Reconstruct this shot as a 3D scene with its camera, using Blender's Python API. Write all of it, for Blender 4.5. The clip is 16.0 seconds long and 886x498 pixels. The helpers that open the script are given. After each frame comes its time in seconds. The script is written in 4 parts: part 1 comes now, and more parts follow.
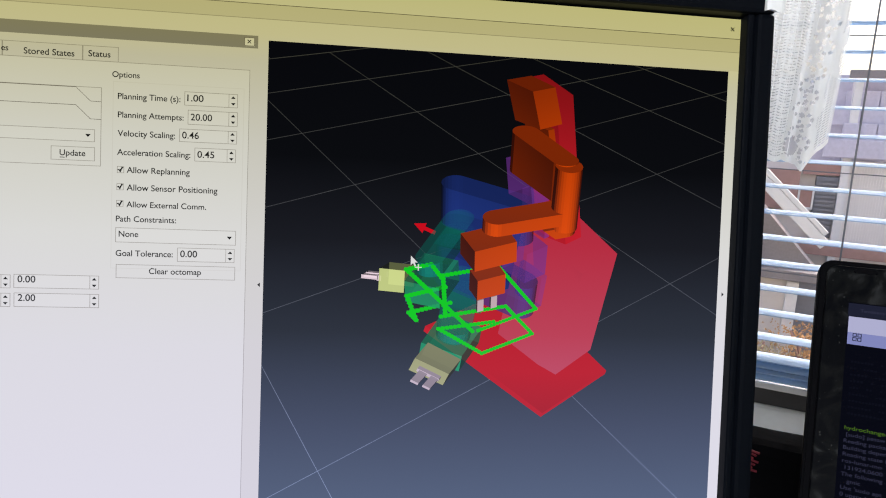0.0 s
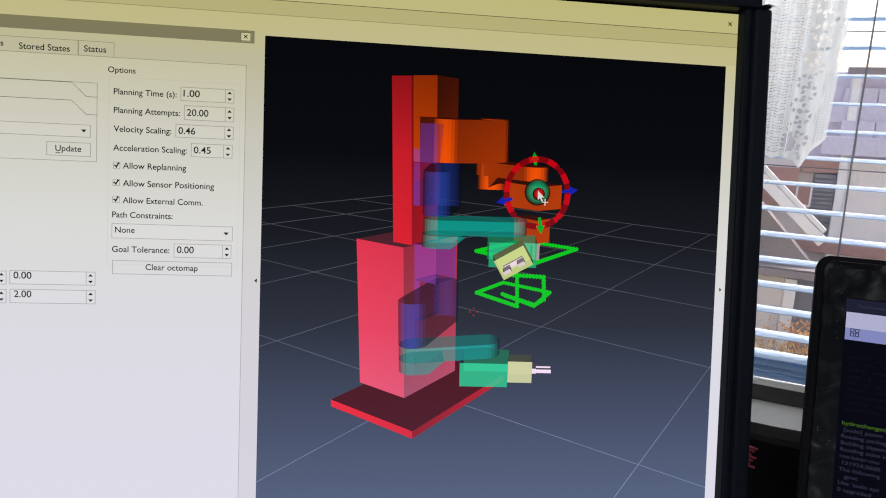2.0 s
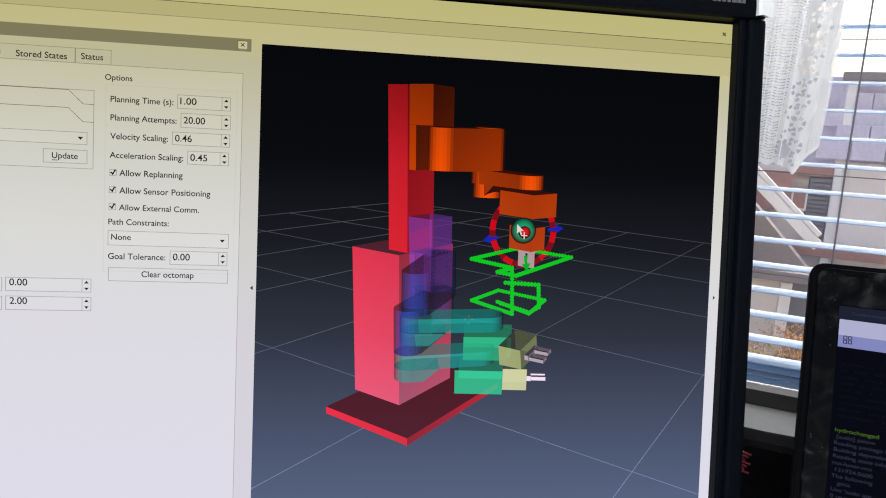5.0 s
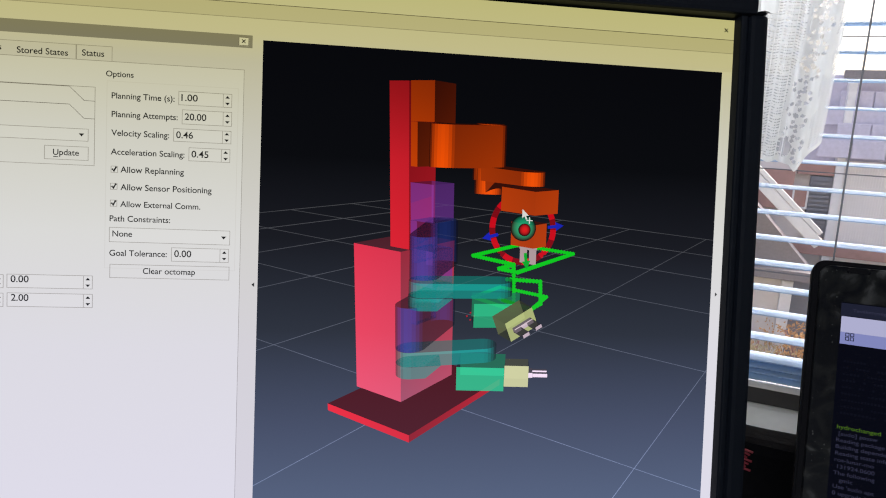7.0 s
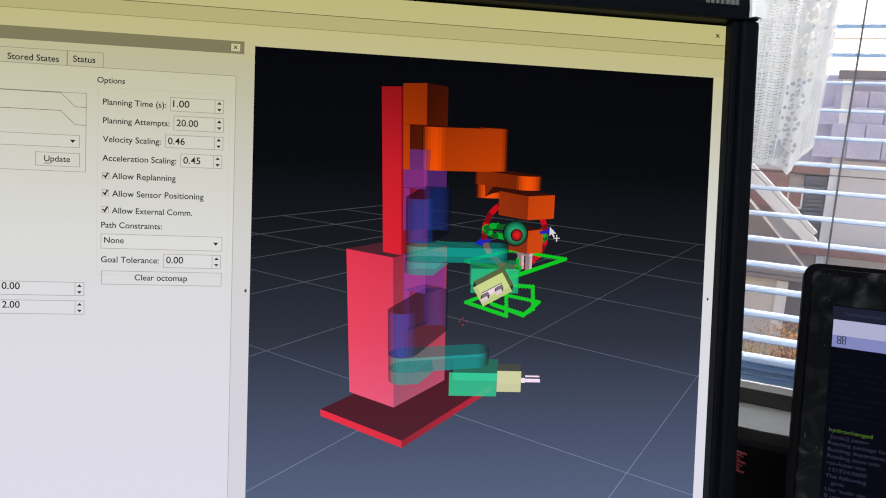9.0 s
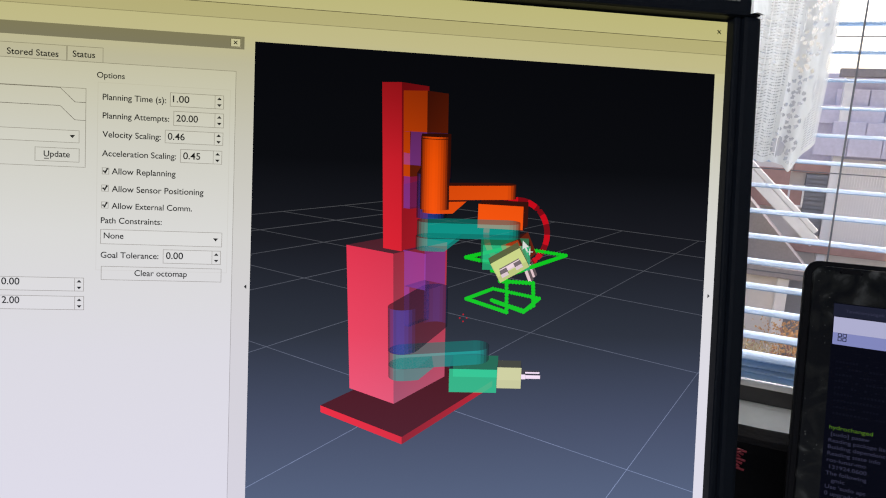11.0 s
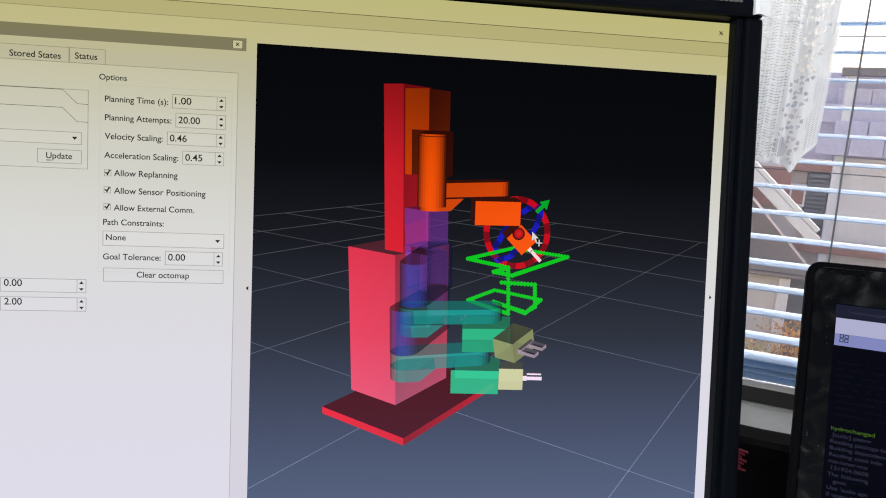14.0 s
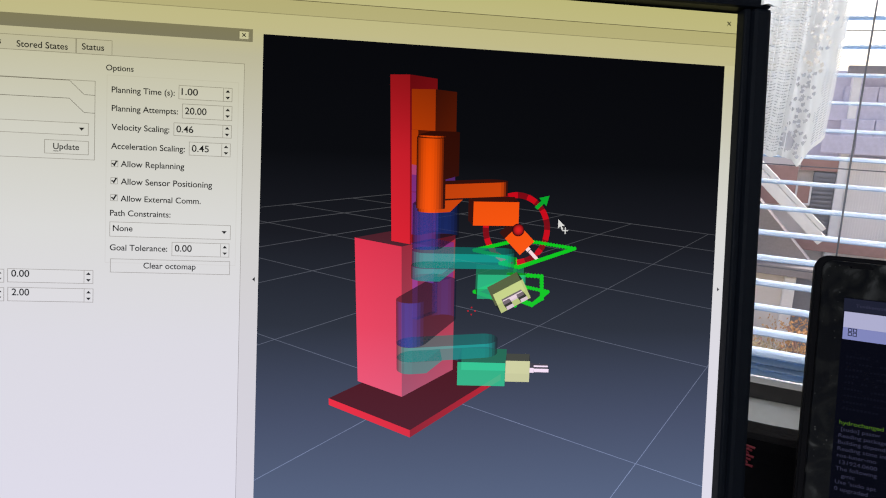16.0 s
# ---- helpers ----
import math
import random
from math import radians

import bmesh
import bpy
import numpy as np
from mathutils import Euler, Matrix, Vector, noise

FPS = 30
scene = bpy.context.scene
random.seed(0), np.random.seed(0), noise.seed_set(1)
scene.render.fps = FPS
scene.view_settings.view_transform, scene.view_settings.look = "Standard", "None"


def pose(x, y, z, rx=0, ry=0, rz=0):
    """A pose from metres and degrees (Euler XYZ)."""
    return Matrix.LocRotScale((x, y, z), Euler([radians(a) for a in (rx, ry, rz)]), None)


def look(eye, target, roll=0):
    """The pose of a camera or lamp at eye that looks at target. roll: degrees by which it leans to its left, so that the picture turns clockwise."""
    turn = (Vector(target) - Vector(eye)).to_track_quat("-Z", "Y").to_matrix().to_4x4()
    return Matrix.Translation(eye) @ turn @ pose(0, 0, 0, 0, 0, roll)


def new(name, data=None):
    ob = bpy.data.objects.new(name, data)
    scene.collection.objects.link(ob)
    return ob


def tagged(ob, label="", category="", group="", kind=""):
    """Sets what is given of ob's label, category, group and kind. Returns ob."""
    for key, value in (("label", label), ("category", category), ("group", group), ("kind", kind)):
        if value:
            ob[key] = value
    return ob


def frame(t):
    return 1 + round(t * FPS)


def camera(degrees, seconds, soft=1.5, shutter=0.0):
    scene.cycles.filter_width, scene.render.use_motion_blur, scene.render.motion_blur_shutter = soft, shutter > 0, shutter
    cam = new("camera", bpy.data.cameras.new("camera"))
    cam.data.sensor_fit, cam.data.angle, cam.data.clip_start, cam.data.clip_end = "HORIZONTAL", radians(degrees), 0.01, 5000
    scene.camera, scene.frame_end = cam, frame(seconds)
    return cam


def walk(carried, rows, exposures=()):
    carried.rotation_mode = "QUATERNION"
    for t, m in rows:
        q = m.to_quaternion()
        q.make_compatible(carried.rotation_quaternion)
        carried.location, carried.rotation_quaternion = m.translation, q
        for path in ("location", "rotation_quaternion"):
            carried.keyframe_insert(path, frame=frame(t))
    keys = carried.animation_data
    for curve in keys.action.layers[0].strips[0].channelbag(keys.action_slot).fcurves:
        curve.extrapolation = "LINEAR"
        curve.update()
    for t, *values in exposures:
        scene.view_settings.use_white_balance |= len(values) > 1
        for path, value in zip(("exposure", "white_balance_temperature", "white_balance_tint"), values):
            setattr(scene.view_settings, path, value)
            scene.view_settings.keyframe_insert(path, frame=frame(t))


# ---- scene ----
EYE = 1.03
cam = camera(68.0, 16.0, soft=1.1)
# the monitor leans back, and the camera faces it: both are given upright and tipped about the first eye
LEAN = Matrix.Translation((0, 0, EYE)) @ pose(0, 0, 0, -8.5) @ Matrix.Translation((0, 0, -EYE))
# seconds, x, y, z, yaw, pitch, roll
ROWS = [
    (0.0, -0.0003, -0.0003, 1.0309, -7.31, -2.22, -1.94),
    (0.5, -0.0009, -0.0001, 1.0294, -7.40, -2.23, -1.98),
    (1.0, 0.0000, -0.0004, 1.0297, -7.38, -2.31, -1.88),
    (1.5, 0.0000, 0.0000, 1.0300, -7.44, -2.31, -1.83),
    (2.0, 0.0003, 0.0001, 1.0297, -7.44, -2.37, -1.84),
    (2.5, -0.0000, -0.0006, 1.0298, -7.44, -2.39, -1.97),
    (3.0, -0.0006, -0.0008, 1.0299, -7.36, -2.44, -2.01),
    (3.5, -0.0007, -0.0007, 1.0306, -7.41, -2.22, -2.02),
    (4.0, -0.0000, -0.0010, 1.0315, -7.55, -2.12, -2.04),
    (6.5, 0.0007, -0.0010, 1.0326, -7.79, -2.31, -2.05),
    (7.0, 0.0002, -0.0007, 1.0313, -7.68, -2.28, -2.00),
    (7.5, 0.0009, -0.0005, 1.0307, -7.70, -2.18, -1.91),
    (8.0, 0.0004, -0.0004, 1.0315, -7.56, -2.28, -1.98),
    (8.5, 0.0002, -0.0010, 1.0325, -7.69, -2.29, -2.05),
    (9.0, 0.0018, -0.0011, 1.0339, -8.00, -2.28, -1.92),
    (11.5, 0.0020, -0.0005, 1.0324, -7.96, -2.49, -2.03),
    (12.0, 0.0022, -0.0001, 1.0305, -7.85, -2.39, -1.93),
    (12.5, 0.0014, 0.0002, 1.0304, -7.73, -2.36, -1.90),
    (13.0, 0.0022, -0.0004, 1.0317, -7.77, -2.40, -1.86),
    (13.5, 0.0014, -0.0005, 1.0319, -7.71, -2.42, -1.99),
    (14.0, 0.0017, -0.0007, 1.0342, -7.85, -2.55, -2.02),
    (14.5, 0.0027, -0.0003, 1.0323, -7.85, -2.48, -1.88),
    (15.0, 0.0015, -0.0002, 1.0318, -7.68, -2.48, -1.91),
    (15.5, 0.0012, 0.0003, 1.0299, -7.61, -2.41, -1.86),
    (16.0, 0.0009, -0.0000, 1.0305, -7.48, -2.60, -1.99),
]
walk(cam, [(t, LEAN @ pose(x, y, z, 90 + pitch, roll, yaw)) for t, x, y, z, yaw, pitch, roll in ROWS], exposures=[(0.0, 1.5), (16.0, 1.5)])

# ---- world and light ----
world = bpy.data.worlds.new("world")
scene.world = world
world.use_nodes = True
wn = world.node_tree
sky = wn.nodes.new("ShaderNodeTexSky")
sky.sky_type, sky.sun_disc = "NISHITA", False
sky.sun_elevation, sky.sun_rotation = radians(51), radians(56)
sky.dust_density, sky.air_density = 9.0, 1.0
bg = wn.nodes["Background"]
bg.inputs[1].default_value = 0.15
wn.links.new(sky.outputs[0], bg.inputs[0])
sun = new("sun", bpy.data.lights.new("sun", "SUN"))
sun.data.energy, sun.data.angle, sun.data.color = 0.7, radians(30), (1.0, 0.97, 0.93)
sun.matrix_world = look((2.4, 1.6, 3.6), (0, 0, 0))

# ---- the panel's plane and the drawn camera ----
SCREEN = 0.29                     # the screen stands in the plane y = SCREEN
LEFT, RIGHT, TOP, BOTTOM = -0.303, 0.1737, EYE + 0.1005, EYE - 0.1675
VIEW_L, VIEW_R, VIEW_T, VIEW_B = -0.0406, 0.1694, EYE + 0.0765, EYE - 0.156
XC, ZC, FV = 0.0644, EYE - 0.0084, 0.2589
FLAT = 0.008                      # the drawn scene is pressed this flat
D0 = 2.5


# ---- materials ----
def nodes_of(name):
    m = bpy.data.materials.new(name)
    m.use_nodes = True
    nt = m.node_tree
    return m, nt, nt.nodes["Principled BSDF"], nt.nodes["Material Output"]


def math_node(nt, op, a, b=None):
    n = nt.nodes.new("ShaderNodeMath")
    n.operation = op
    for i, v in enumerate((a, b)):
        if v is None:
            continue
        if isinstance(v, (int, float)):
            n.inputs[i].default_value = v
        else:
            nt.links.new(v, n.inputs[i])
    return n.outputs[0]


def mix_color(nt, kind, fac, a, b):
    n = nt.nodes.new("ShaderNodeMix")
    n.data_type, n.blend_type = "RGBA", kind
    for sock, v in ((n.inputs[0], fac), (n.inputs[6], a), (n.inputs[7], b)):
        if isinstance(v, (int, float)):
            sock.default_value = v
        elif isinstance(v, tuple):
            sock.default_value = (*v, 1)
        else:
            nt.links.new(v, sock)
    return n.outputs[2]


def ramp(nt, fac, stops):
    n = nt.nodes.new("ShaderNodeValToRGB")
    els = n.color_ramp.elements
    while len(els) < len(stops):
        els.new(0.5)
    for e, (at, col) in zip(els, stops):
        e.position, e.color = at, (*col, 1)
    nt.links.new(fac, n.inputs[0])
    return n.outputs[0]


GLOW = 2 ** -1.5                  # the panel's light beside the daylight


def lcd(name, rgb, alpha=1.0, lit=False, lift=0.4, floor=0.015, rise=0.0):
    """A colour shown by the backlit panel, whose white yellows and whose black greys with the height on the panel."""
    m, nt, bsdf, out = nodes_of(name)
    geo = nt.nodes.new("ShaderNodeNewGeometry")
    top_edge = LEAN @ Vector((0, SCREEN, TOP))

    def along(vector, axis):
        n = nt.nodes.new("ShaderNodeVectorMath")
        n.operation = "DOT_PRODUCT"
        nt.links.new(vector, n.inputs[0])
        n.inputs[1].default_value = LEAN.to_3x3() @ Vector(axis)
        return n.outputs["Value"]
    up = along(geo.outputs["Position"], (0, 0, 1))
    h = math_node(nt, "DIVIDE", math_node(nt, "SUBTRACT", top_edge.dot(LEAN.to_3x3() @ Vector((0, 0, 1))), up), 0.24)
    white = ramp(nt, h, [(0.0, (0.56, 0.53, 0.22)), (0.09, (0.59, 0.55, 0.28)), (0.14, (0.56, 0.535, 0.36)), (0.28, (0.635, 0.625, 0.54)), (0.45, (0.715, 0.71, 0.695)), (0.65, (0.735, 0.72, 0.785)), (1.0, (0.75, 0.73, 0.85))])
    black = ramp(nt, h, [(0.08, (0.0022, 0.0024, 0.0035)), (0.3, (0.0032, 0.0036, 0.005)), (0.45, (0.0105, 0.0115, 0.0165)), (0.62, (0.028, 0.034, 0.051)), (0.8, (0.066, 0.083, 0.145)), (1.0, (0.106, 0.142, 0.242))])
    col = rgb
    if lit:
        comb = nt.nodes.new("ShaderNodeCombineXYZ")
        nt.links.new(along(geo.outputs["Normal"], (1, 0, 0)), comb.inputs[0])
        nt.links.new(math_node(nt, "MULTIPLY", along(geo.outputs["Normal"], (0, 1, 0)), FLAT), comb.inputs[1])
        nt.links.new(along(geo.outputs["Normal"], (0, 0, 1)), comb.inputs[2])
        nrm = nt.nodes.new("ShaderNodeVectorMath")
        nrm.operation = "NORMALIZE"
        nt.links.new(comb.outputs[0], nrm.inputs[0])
        # the drawn lamp shines along the drawn camera's axis, not along the line of sight
        mid = LEAN @ Vector((XC, SCREEN, ZC))
        aim = nt.nodes.new("ShaderNodeCombineXYZ")
        for k, axis in ((0, (1, 0, 0)), (2, (0, 0, 1))):
            off = math_node(nt, "SUBTRACT", mid.dot(LEAN.to_3x3() @ Vector(axis)), along(geo.outputs["Position"], axis))
            nt.links.new(math_node(nt, "DIVIDE", off, FV), aim.inputs[k])
        aim.inputs[1].default_value = 1.0
        unit = nt.nodes.new("ShaderNodeVectorMath")
        unit.operation = "NORMALIZE"
        nt.links.new(aim.outputs[0], unit.inputs[0])
        dot = nt.nodes.new("ShaderNodeVectorMath")
        dot.operation = "DOT_PRODUCT"
        nt.links.new(nrm.outputs[0], dot.inputs[0])
        nt.links.new(unit.outputs[0], dot.inputs[1])
        facing = math_node(nt, "ABSOLUTE", dot.outputs["Value"])
        shade = math_node(nt, "MAXIMUM", math_node(nt, "SUBTRACT", math_node(nt, "MULTIPLY", math_node(nt, "POWER", facing, 2.0), 1.6), 0.18), floor)
        if rise:
            shade = math_node(nt, "MAXIMUM", shade, math_node(nt, "MINIMUM", math_node(nt, "MULTIPLY", math_node(nt, "POWER", facing, 2.2), rise), 0.62))
        sh = nt.nodes.new("ShaderNodeCombineColor")
        for i in range(3):
            nt.links.new(shade, sh.inputs[i])
        deep = ramp(nt, h, [(0.05, (0.50, 0.50, 0.50)), (0.18, (0.70, 0.70, 0.70)), (0.3, (1.0, 1.0, 1.0)), (0.75, (1.1, 1.1, 1.1))])
        col = mix_color(nt, "MULTIPLY", 1.0, mix_color(nt, "MULTIPLY", 1.0, rgb, sh.outputs[0]), deep)
    shown = mix_color(nt, "MULTIPLY", 1.0, col, white)
    inv = mix_color(nt, "SUBTRACT", 1.0, (1.0, 1.0, 1.0), col)
    grey = mix_color(nt, "MULTIPLY", 1.0, inv, black)
    grey = mix_color(nt, "MULTIPLY", 1.0, grey, (lift, lift, lift))
    lifted = mix_color(nt, "ADD", 1.0, shown, grey)
    em = nt.nodes.new("ShaderNodeEmission")
    em.inputs[1].default_value = GLOW
    nt.links.new(lifted, em.inputs[0])
    last = em.outputs[0]
    if alpha < 1:
        tr = nt.nodes.new("ShaderNodeBsdfTransparent")
        mx = nt.nodes.new("ShaderNodeMixShader")
        mx.inputs[0].default_value = alpha
        nt.links.new(tr.outputs[0], mx.inputs[1])
        nt.links.new(last, mx.inputs[2])
        last = mx.outputs[0]
    nt.links.new(last, out.inputs[0])
    return m


def solid(name, rgb, rough=0.5, metal=0.0, vary=0.12, scale=60.0, bump=0.1, pale_tone=None):
    m, nt, bsdf, out = nodes_of(name)
    tc = nt.nodes.new("ShaderNodeTexCoord")
    n1 = nt.nodes.new("ShaderNodeTexNoise")
    n1.inputs["Scale"].default_value, n1.inputs["Detail"].default_value = scale, 6
    nt.links.new(tc.outputs["Object"], n1.inputs["Vector"])
    n2 = nt.nodes.new("ShaderNodeTexNoise")
    n2.inputs["Scale"].default_value = scale / 9
    nt.links.new(tc.outputs["Object"], n2.inputs["Vector"])
    dark = tuple(c * (1 - vary * 2) for c in rgb)
    light = pale_tone or tuple(min(1, c * (1 + vary)) for c in rgb)
    fine = mix_color(nt, "MIX", n1.outputs[0], dark, rgb)
    col = mix_color(nt, "MIX", math_node(nt, "MULTIPLY", n2.outputs[0], 0.5), fine, light)
    nt.links.new(col, bsdf.inputs["Base Color"])
    bsdf.inputs["Roughness"].default_value, bsdf.inputs["Metallic"].default_value = rough, metal
    bsdf.inputs["Specular IOR Level"].default_value = 0.2 if max(rgb) < 0.03 else 0.5
    b = nt.nodes.new("ShaderNodeBump")
    b.inputs["Strength"].default_value, b.inputs["Distance"].default_value = bump, 0.001
    nt.links.new(n1.outputs[0], b.inputs["Height"])
    nt.links.new(b.outputs[0], bsdf.inputs["Normal"])
    return m


M_PAGE = lcd("window_page", (0.98, 0.98, 0.98))
M_FRAME = lcd("window_frame_grey", (0.90, 0.89, 0.88))
M_STRIP = lcd("window_strip_grey", (0.80, 0.78, 0.74))
M_BAR = lcd("window_bar_grey", (0.36, 0.35, 0.34))
M_FIELD = lcd("field_white", (1.0, 1.0, 1.0))
M_LINE = lcd("line_grey", (0.50, 0.48, 0.46))
M_EDGE = lcd("edge_dark", (0.22, 0.20, 0.19))
M_INK = lcd("ink", (0.02, 0.02, 0.02))
M_VOID = lcd("view_black", (0.0, 0.0, 0.0), lift=1.0)
M_GRID = lcd("grid_grey", (0.074, 0.075, 0.078), alpha=0.5, lift=2.5)
M_RED = lcd("drawn_red", (1.0, 0.022, 0.045), lit=True, lift=0.18, floor=0.085, rise=2.2)
M_COLUMN = lcd("drawn_pinkish_red", (1.0, 0.030, 0.08), lit=True, lift=1.2, floor=0.085, rise=2.2)
M_ORANGE = lcd("drawn_orange", (0.95, 0.09, 0.0), lit=True, floor=0.05)
M_PINK = lcd("drawn_pale_pink", (0.95, 0.72, 0.75), lit=True)
M_PATH = lcd("drawn_green_path", (0.0, 0.80, 0.01))
GHOST = {}
for key, rgb in (("carriage", (0.40, 0.09, 0.80)), ("upper_arm", (0.02, 0.06, 0.42)), ("forearm", (0.0, 0.40, 0.34)), ("wrist", (0.02, 0.55, 0.25)), ("gripper", (0.58, 0.60, 0.30)), ("finger", (0.9, 0.75, 0.85))):
    GHOST[key] = lcd("see_through_" + key, rgb, alpha={"carriage": 0.40, "upper_arm": 0.52, "forearm": 0.46, "wrist": 0.72, "gripper": 0.93, "finger": 0.96}[key], lit=True)
PLAN = dict(GHOST)
PLAN["wrist"] = lcd("fainter_wrist", (0.02, 0.55, 0.24), alpha=0.55, lit=True)
PLAN["gripper"] = lcd("fainter_gripper", (0.60, 0.68, 0.25), alpha=0.82, lit=True)
PLAN["finger"] = lcd("fainter_finger", (0.85, 0.68, 0.75), alpha=0.8, lit=True)
M_RING = lcd("drawn_ring_red", (0.85, 0.0, 0.01), alpha=0.8)
M_RING_DARK = lcd("drawn_ring_dark_red", (0.30, 0.0, 0.005), alpha=0.8)
M_RING_BLUE = lcd("drawn_ring_blue", (0.01, 0.012, 0.72), alpha=0.85)
M_RING_NAVY = lcd("drawn_ring_navy", (0.004, 0.005, 0.24), alpha=0.85)
M_RING_PINE = lcd("drawn_ring_dark_green", (0.004, 0.13, 0.02), alpha=0.85)
M_BALL = lcd("drawn_ball_green", (0.01, 0.42, 0.20), alpha=0.78, lit=True)
M_ARROW_G = lcd("drawn_arrow_green", (0.0, 0.55, 0.03))
M_ARROW_B = lcd("drawn_arrow_blue", (0.01, 0.02, 0.65))
M_BALL_R = lcd("drawn_ball_red", (0.7, 0.01, 0.01), lit=True)
M_POINTER = lcd("pointer_white", (1.0, 1.0, 1.0))
M_BEZEL = solid("black_bezel_plastic", (0.003, 0.004, 0.0065), 0.38, bump=0.15, scale=300)
M_BEZEL.node_tree.nodes["Principled BSDF"].inputs["Specular IOR Level"].default_value = 0.04
M_SHELL = solid("black_shell_plastic", (0.015, 0.015, 0.017), 0.5, bump=0.2, scale=200)
M_LETTER = solid("grey_print", (0.10, 0.10, 0.10), 0.6)
# near-white base colour carries the glint of the clear tape
M_TAPE = solid("clear_tape_glint", (0.92, 0.93, 0.95), 0.12, bump=0.4, scale=150)


# ---- geometry helpers ----
def mesh_of(name, bm, material):
    me = bpy.data.meshes.new(name)
    bm.to_mesh(me)
    bm.free()
    for mat in material if isinstance(material, (list, tuple)) else [material]:
        me.materials.append(mat)
    return me


def part(name, bm, material, parent=None, label=""):
    ob = new(name, mesh_of(name, bm, material))
    ob.parent = parent
    return tagged(ob, label)


def box(bm, x0, y0, z0, x1, y1, z1, bevel=0.0):
    made = bmesh.ops.create_cube(bm, size=1.0)["verts"]
    bmesh.ops.transform(bm, verts=made, matrix=Matrix.Translation(((x0 + x1) / 2, (y0 + y1) / 2, (z0 + z1) / 2)) @ Matrix.Diagonal((x1 - x0, y1 - y0, z1 - z0, 1)))
    if bevel:
        edges = list({e for v in made for e in v.link_edges})
        bmesh.ops.bevel(bm, geom=edges, offset=bevel, segments=2, affect="EDGES", profile=0.6)
    return bm


def block(x0, y0, z0, x1, y1, z1, bevel=0.0):
    return box(bmesh.new(), x0, y0, z0, x1, y1, z1, bevel)


def prism(bm, outline, z0, z1):
    lo = [bm.verts.new((x, y, z0)) for x, y in outline]
    hi = [bm.verts.new((x, y, z1)) for x, y in outline]
    bm.faces.new(hi)
    bm.faces.new(lo[::-1])
    n = len(outline)
    for i in range(n):
        bm.faces.new((lo[i], lo[(i + 1) % n], hi[(i + 1) % n], hi[i]))
    return bm


def tube(bm, path, r, sides=6):
    rings = []
    for i, p in enumerate(path):
        p = Vector(p)
        d = (Vector(path[min(i + 1, len(path) - 1)]) - Vector(path[max(i - 1, 0)])).normalized()
        a = d.orthogonal().normalized()
        b = d.cross(a)
        rings.append([bm.verts.new(p + r * (math.cos(2 * math.pi * k / sides) * a + math.sin(2 * math.pi * k / sides) * b)) for k in range(sides)])
    for p, q in zip(rings, rings[1:]):
        for k in range(sides):
            bm.faces.new((p[k], p[(k + 1) % sides], q[(k + 1) % sides], q[k]))
    bm.faces.new(rings[0][::-1])
    bm.faces.new(rings[-1])
    return bm


def empty(name, label, category, group="", kind="", at=None):
    ob = new(name)
    ob.empty_display_size = 0.02
    if at is not None:
        ob.matrix_basis = at
    return tagged(ob, label, category, group, kind)


# ---- the monitor ----
monitor = empty("monitor", "black widescreen computer monitor with glossy bezel, switched on", "monitor", at=LEAN)
W = 0.0122
part("bezel_side", block(RIGHT, SCREEN - 0.006, BOTTOM - 0.02, RIGHT + 0.0035, SCREEN + 0.012, TOP + 0.001, 0.001), M_BEZEL, monitor)
part("bezel_side", block(RIGHT + 0.0035, SCREEN - 0.008, BOTTOM - 0.02, RIGHT + W, SCREEN + 0.022, TOP + 0.001, 0.002), M_BEZEL, monitor)
part("bezel_side", block(LEFT - W, SCREEN - 0.008, BOTTOM - 0.02, LEFT, SCREEN + 0.022, TOP + 0.001, 0.002), M_BEZEL, monitor)
part("bezel_top", block(LEFT - W, SCREEN - 0.008, TOP + 0.001, RIGHT + W, SCREEN + 0.022, TOP + 0.017, 0.002), M_BEZEL, monitor)
part("bezel_bottom", block(LEFT, SCREEN - 0.008, BOTTOM - 0.02, RIGHT, SCREEN + 0.022, BOTTOM - 0.0005, 0.002), M_BEZEL, monitor)
part("back_shell", block(LEFT - 0.008, SCREEN + 0.022, BOTTOM - 0.014, RIGHT + 0.008, SCREEN + 0.05, TOP + 0.010, 0.008), M_SHELL, monitor)
for name, bm in (("stand_neck", block(-0.095, SCREEN + 0.015, 0.768, -0.035, SCREEN + 0.045, 0.92, 0.004)), ("stand_foot", block(-0.185, SCREEN - 0.10, 0.7505, 0.055, SCREEN + 0.09, 0.769, 0.006))):
    part(name, bm, M_SHELL, monitor).matrix_basis = LEAN.inverted()
bm = bmesh.new()
for i, w in enumerate((0.0018, 0.0016, 0.0016, 0.0016, 0.002, 0.002, 0.0016)):
    x = 0.1585 + i * 0.0024
    box(bm, x, SCREEN - 0.0084, TOP + 0.0072, x + w, SCREEN - 0.0078, TOP + 0.0096)
part("model_lettering", bm, M_LETTER, monitor, "faint grey lettering bars")
bm = block(RIGHT + 0.0060, SCREEN - 0.0106, TOP + 0.002, RIGHT + 0.0150, SCREEN - 0.0086, TOP + 0.022)
bmesh.ops.subdivide_edges(bm, edges=bm.edges[:], cuts=4, use_grid_fill=True)
for v in bm.verts:
    v.co += Vector((0, -0.001 * noise.noise(v.co * 300), 0.0015 * noise.noise(v.co * 200)))
part("tape_corner", bm, M_TAPE, monitor, "crumpled clear sticky tape on the corner")

screen = part("screen", block(LEFT, SCREEN + 0.0015, BOTTOM, RIGHT, SCREEN + 0.004, TOP), M_VOID, monitor, "lit panel with a robot planning window")
